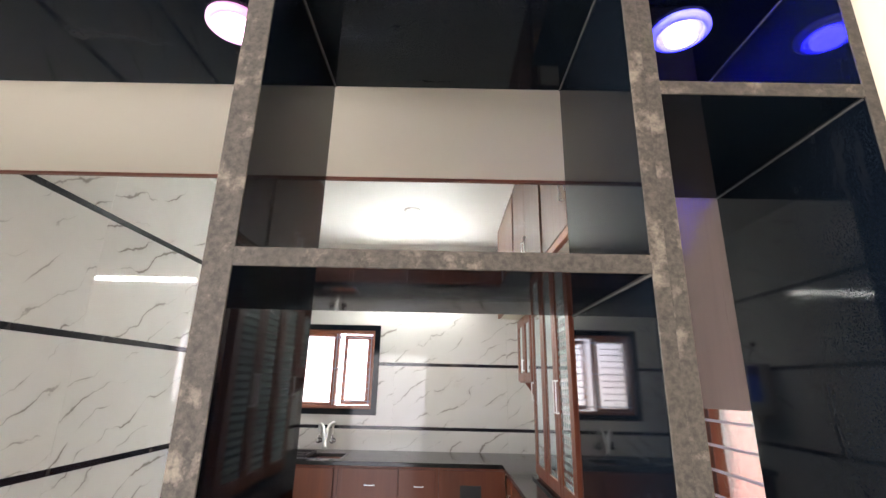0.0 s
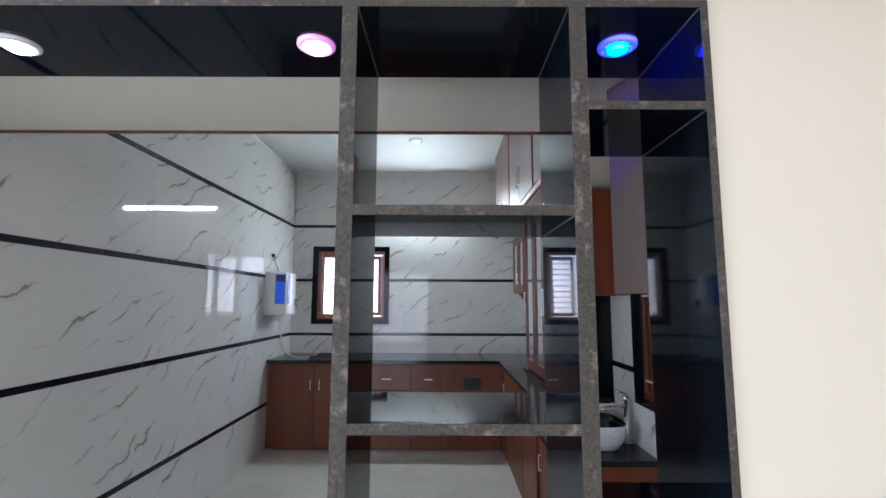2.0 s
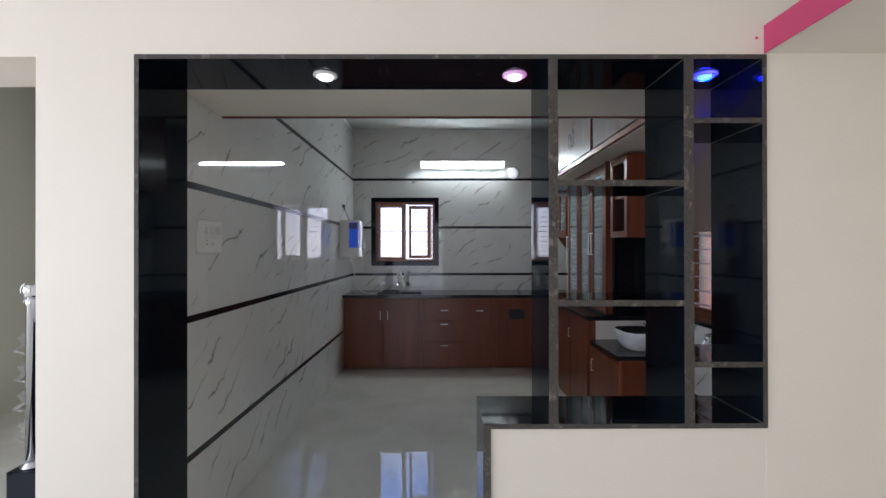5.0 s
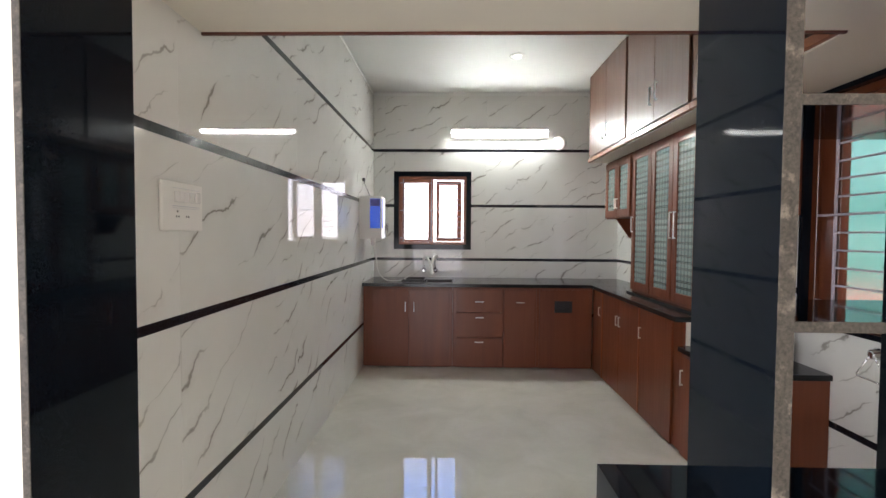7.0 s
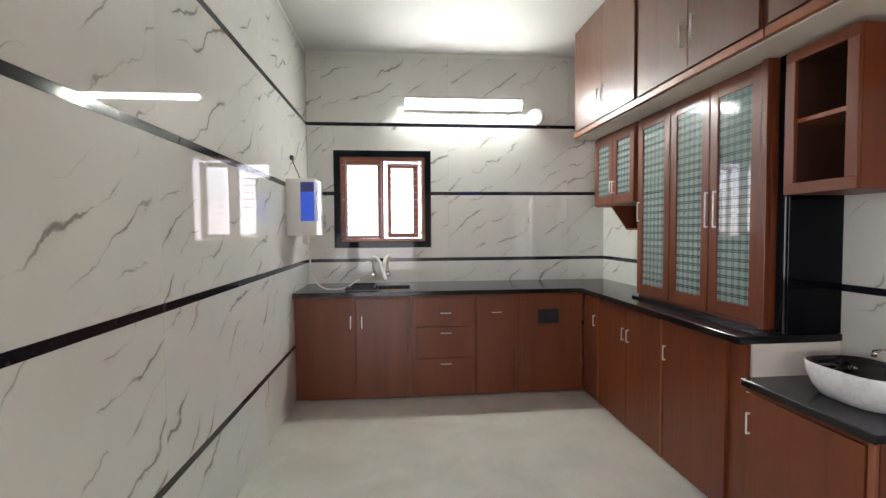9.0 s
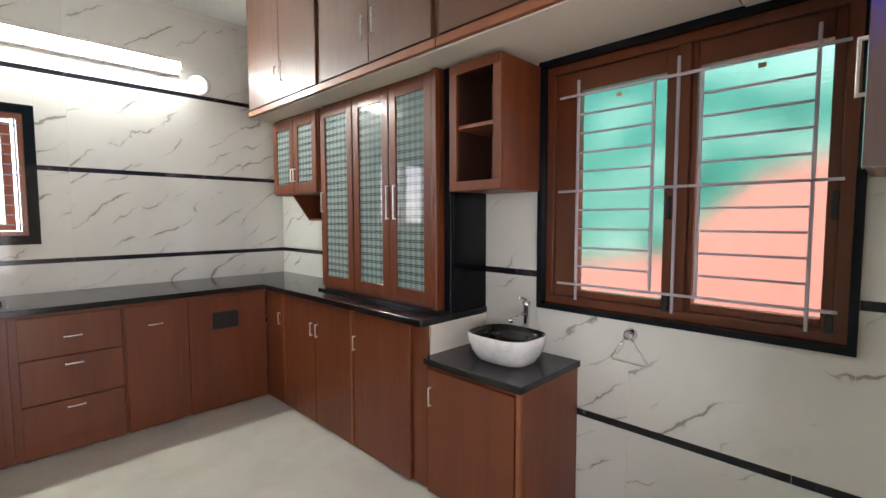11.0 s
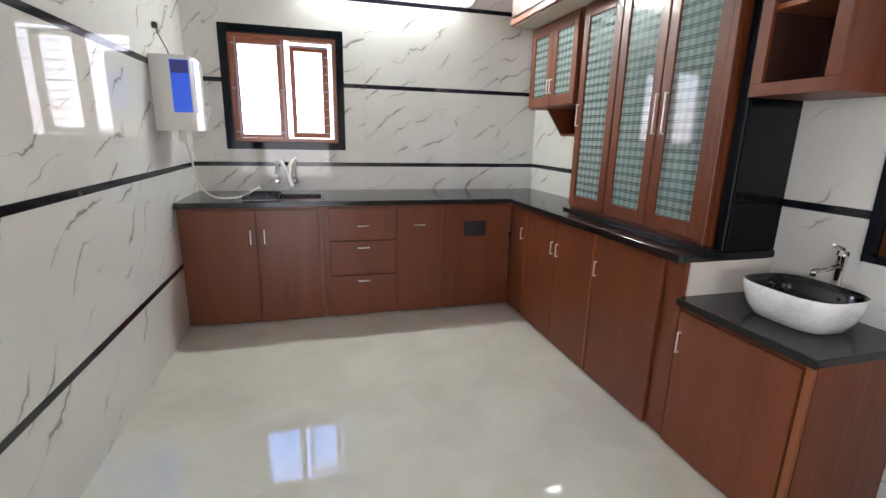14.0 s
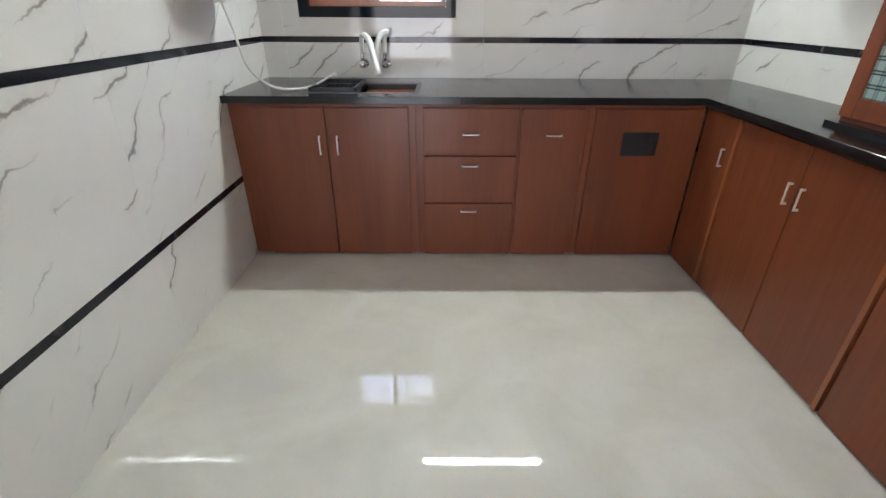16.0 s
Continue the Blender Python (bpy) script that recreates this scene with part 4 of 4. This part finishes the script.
part("hose", tube(bmesh.new(), [(-1.55, 4.43, 1.31), (-1.53, 4.45, 1.2), (-1.52, 4.52, 1.03), (-1.46, 4.63, 0.93), (-1.36, 4.7, 0.907), (-1.28, 4.76, 0.918), (-1.195, 4.84, 0.965), (-1.18, 4.86, 0.955)], 0.006, 8, 8), HOSE, c, "white outlet hose running to the sink")
c = thing("power_plug", (XL, 4.541, 1.98), "black plug with cable in the tiled wall", "plug")
part("plug", boxes((XL + 0.001, XL + 0.03, 4.525, 4.557, 1.965, 2.0), bevel=0.004), BLACK, c)
part("cable", tube(bmesh.new(), [(XL + 0.02, 4.541, 1.968), (XL + 0.03, 4.545, 1.93), (XL + 0.06, 4.55, 1.86), (XL + 0.08, 4.55, 1.8)], 0.0035, 6, 6), BLACK, c)

c = thing("wall_hook", (XL, 4.064, 2.6), "small steel hook screwed into the tiled wall", "hook")
part("screw", disc(bmesh.new(), (XL + 0.0005, 4.064, 2.6), (1, 0, 0), 0.006, 0.006, 10), STEEL, c)
part("bend", tube(bmesh.new(), [(XL + 0.006, 4.064, 2.6), (XL + 0.03, 4.064, 2.598), (XL + 0.036, 4.064, 2.58), (XL + 0.028, 4.064, 2.566)], 0.003, 6, 4), STEEL, c)

c = thing("switchboard", (XL, 1.3, 1.5), "white switchboard with sockets on the tiled wall", "switchboard")
part("plate", boxes((XL + 0.0005, XL + 0.012, 1.235, 1.476, 1.428, 1.596), bevel=0.004), IVORY, c)
for k in range(4):
    y = 1.302 + 0.029 * k
    part("switch", boxes((XL + 0.012, XL + 0.0155, y, y + 0.026, 1.527, 1.565), bevel=0.0015), PLASTIC, c)
part("fan_switch", boxes((XL + 0.012, XL + 0.022, 1.42, 1.448, 1.527, 1.567), bevel=0.003), PLASTIC, c)
part("seam", boxes((XL + 0.0115, XL + 0.0128, 1.292, 1.454, 1.512, 1.5145), (XL + 0.0115, XL + 0.0128, 1.292, 1.454, 1.506, 1.5075), (XL + 0.0115, XL + 0.0128, 1.292, 1.454, 1.574, 1.5755)), STEEL, c)
for y in (1.314, 1.327, 1.372, 1.385):
    part("socket_hole", disc(bmesh.new(), (XL + 0.0115, y, 1.478), (1, 0, 0), 0.0035, 0.001, 10), BLACK, c)
part("socket_hole", disc(bmesh.new(), (XL + 0.0115, 1.32, 1.495), (1, 0, 0), 0.004, 0.001, 10), BLACK, c)


# ---- lamps on the back wall ----
c = thing("tube_light", (-0.197, YB, 2.62), "glowing white LED tube batten on the tiled wall", "tube light")
# added plate: imitates the tube's bloom and covers the brightest tiles
part("reflector", boxes((-0.772, 0.378, YB - 0.022, YB - 0.001, 2.548, 2.694), bevel=0.006), PLASTIC, c, "white plate added as the tube's bloom")
for x in (-0.772, 0.364):
    part("end_cap", boxes((x, x + 0.014, YB - 0.08, YB - 0.0505, 2.594, 2.646), bevel=0.004), PLASTIC, c)
bm = bmesh.new()
tilt = radians(-36)
lens = [(0.01 * math.sin(math.pi * k / 12), 0.024 * math.cos(math.pi * k / 12)) for k in range(13)]


def tilted(x, d, h):
    return (x, YB - 0.06 - d * math.cos(tilt) + h * math.sin(tilt), 2.62 + d * math.sin(tilt) + h * math.cos(tilt))


back = bmesh.new()
sides = [[back.verts.new(p) for p in ((x, YB - 0.0225, 2.588), (x, YB - 0.0225, 2.652), tilted(x, -0.0015, 0.027), tilted(x, -0.0015, -0.027))] for x in (-0.76, 0.366)]
back.faces.new(sides[0])
back.faces.new(sides[1][::-1])
for k in range(4):
    back.faces.new((sides[0][k], sides[0][(k + 1) % 4], sides[1][(k + 1) % 4], sides[1][k]))
part("batten", back, PLASTIC, c)
ends = [[bm.verts.new(tilted(x, d, h)) for d, h in lens] for x in (-0.757, 0.363)]
for k in range(12):
    bm.faces.new((ends[0][k], ends[0][k + 1], ends[1][k + 1], ends[1][k])).smooth = True
bm.faces.new(ends[0])
bm.faces.new(ends[1][::-1])
bm.faces.new((ends[0][0], ends[1][0], ends[1][12], ends[0][12]))
part("tube", bm, TUBE, c, "glowing white tube")
c = thing("wall_spotlight", (0.51, YB, 2.5), "small white round spotlight on the tiled wall", "spotlight")
axis = Vector((-0.5, -0.75, -0.3)).normalized()
seat = Vector((0.53, YB - 0.035, 2.51))
part("bracket", boxes((0.5, 0.56, YB - 0.04, YB - 0.001, 2.48, 2.55), bevel=0.006), PLASTIC, c)
part("head", turned(bmesh.new(), seat, [(0.03, 0), (0.06, 0.008), (0.078, 0.04), (0.08, 0.1), (0.074, 0.104)], 28, axis), PLASTIC, c)
part("lens", turned(bmesh.new(), seat + axis * 0.103, [(0.07, 0), (0.064, 0.004), (0.02, 0.006)], 28, axis), GLOW_SPOT, c, "softly glowing lens")


# ---- stair hall ----
c = thing("stair_plinth", (-2.3, 1.7, 0), "black granite bottom steps of the staircase", "stair step")
part("step", boxes((-2.7, -1.99, 1.29, 3.3, 0, 0.15), bevel=0.003), GRANITE, c)
part("step", boxes((-2.68, -1.99, 1.31, 3.3, 0.1505, 0.33), bevel=0.003), GRANITE, c)
nx, ny = -2.611, 1.375
c = thing("newel_post", (nx, ny, 0.33), "polished steel newel post with ball, partly film-wrapped", "stair rail")
part("base", turned(bmesh.new(), (nx, ny, 0.331), [(0.045, 0), (0.045, 0.006), (0.03, 0.025), (0.026, 0.03)]), STEEL, c)
part("post", turned(bmesh.new(), (nx, ny, 0.361), [(0.025, 0), (0.025, 0.8), (0.03, 0.805), (0.03, 0.83), (0.02, 0.84)]), CHROME, c)
part("ball", turned(bmesh.new(), (nx, ny, 1.2), [(0.014 + 0.03 * math.sin(0.15 + 2.85 * k / 12), 0.04 - 0.04 * math.cos(math.pi * k / 12)) for k in range(13)]), CHROME, c, "polished steel ball")
for k, z in enumerate((0.48, 0.63, 0.78, 0.93)):
    part("rail", tube(bmesh.new(), [(nx, ny, z + 0.1), (nx + 0.05, ny + 1.2, z + 0.85)], 0.008, 8, 1), CHROME, c)
    bm = bmesh.new()
    z2 = z - 0.02
    pts = [(nx - 0.028, ny - 0.01, z2), (nx - 0.075 - 0.01 * (k % 2), ny - 0.02, z2 + 0.02), (nx - 0.05, ny, z2 + 0.05), (nx - 0.065, ny - 0.01, z2 + 0.09), (nx - 0.026, ny, z2 + 0.12)]
    a = [bm.verts.new(p) for p in pts]
    b = [bm.verts.new((p[0] + 0.01, p[1] + 0.03, p[2] - 0.006)) for p in pts]
    for k2 in range(4):
        bm.faces.new((a[k2], a[k2 + 1], b[k2 + 1], b[k2]))
    part("wrapping", bm, WRAP, c, "torn protective plastic film")
part("handrail", tube(bmesh.new(), [(nx, ny, 1.15), (nx + 0.05, ny + 1.2, 1.92)], 0.02, 12, 1), CHROME, c)


# ---- wall tiles and border strips ----
ROWS_Z = [(0.0, 0.438), (0.472, 1.1), (1.134, 1.74), (1.774, 2.395), (2.429, 3.06)]
GAP = 0.0006


def minus(rect, hole):
    """The pieces of a rectangle left round a hole."""
    u0, u1, v0, v1 = rect
    if hole is None or u1 <= hole[0] or u0 >= hole[1] or v1 <= hole[2] or v0 >= hole[3]:
        return [rect]
    h0, h1, g0, g1 = max(u0, hole[0]), min(u1, hole[1]), max(v0, hole[2]), min(v1, hole[3])
    return [r for r in ((u0, h0, v0, v1), (h1, u1, v0, v1), (h0, h1, v0, g0), (h0, h1, g1, v1)) if r[1] - r[0] > 0.004 and r[3] - r[2] > 0.004]


def piece(name, mat, parent, axis, at, into, cell, rect):
    """One tile on a wall; cell names the whole tile that a cut piece belongs to."""
    cu, cv = (cell[0] + cell[1]) / 2, (cell[2] + cell[3]) / 2
    u0, u1, v0, v1 = rect
    bm = bmesh.new()
    if axis == "y":
        o = (at, cu, cv)
        box(bm, min(at, at + into), max(at, at + into), u0 + GAP, u1 - GAP, v0 + GAP, v1 - GAP)
    else:
        o = (cu, at, cv)
        box(bm, u0 + GAP, u1 - GAP, min(at, at + into), max(at, at + into), v0 + GAP, v1 - GAP)
    ob = new(name, mesh_of(name, bm, mat, o))
    ob.parent = parent
    ob.location = o


def tiled(parent, axis, at, into, a0, a1, hole, start):
    edges = [a0] + [start + 1.2 * k for k in range(-6, 8) if a0 + 0.05 < start + 1.2 * k < a1 - 0.05] + [a1]
    for v0, v1 in ROWS_Z:
        for u0, u1 in zip(edges, edges[1:]):
            for r in minus((u0, u1, v0, v1), hole):
                piece("wall_tile", TILE, parent, axis, at, into, (u0, u1, v0, v1), r)
    short = [a0] + [start + 0.6 * k for k in range(-12, 16) if a0 + 0.05 < start + 0.6 * k < a1 - 0.05] + [a1]
    for (_, v0), (v1, _) in zip(ROWS_Z, ROWS_Z[1:]):
        for u0, u1 in zip(short, short[1:]):
            for r in minus((u0, u1, v0, v1), hole):
                piece("border_strip", STRIP, parent, axis, at, into, (u0, u1, v0, v1), r)


tiled(wall_left, "y", XL, -T, YK + 0.004, YB + T, None, 1.35)
tiled(wall_back, "x", YB, T, XL, XR, (-1.444, -0.521, 1.236, 2.164), -0.35)
tiled(wall_right, "y", XR, T, 0.927, YB + T, (1.145, 2.382, 0.944, 2.184), 1.9)
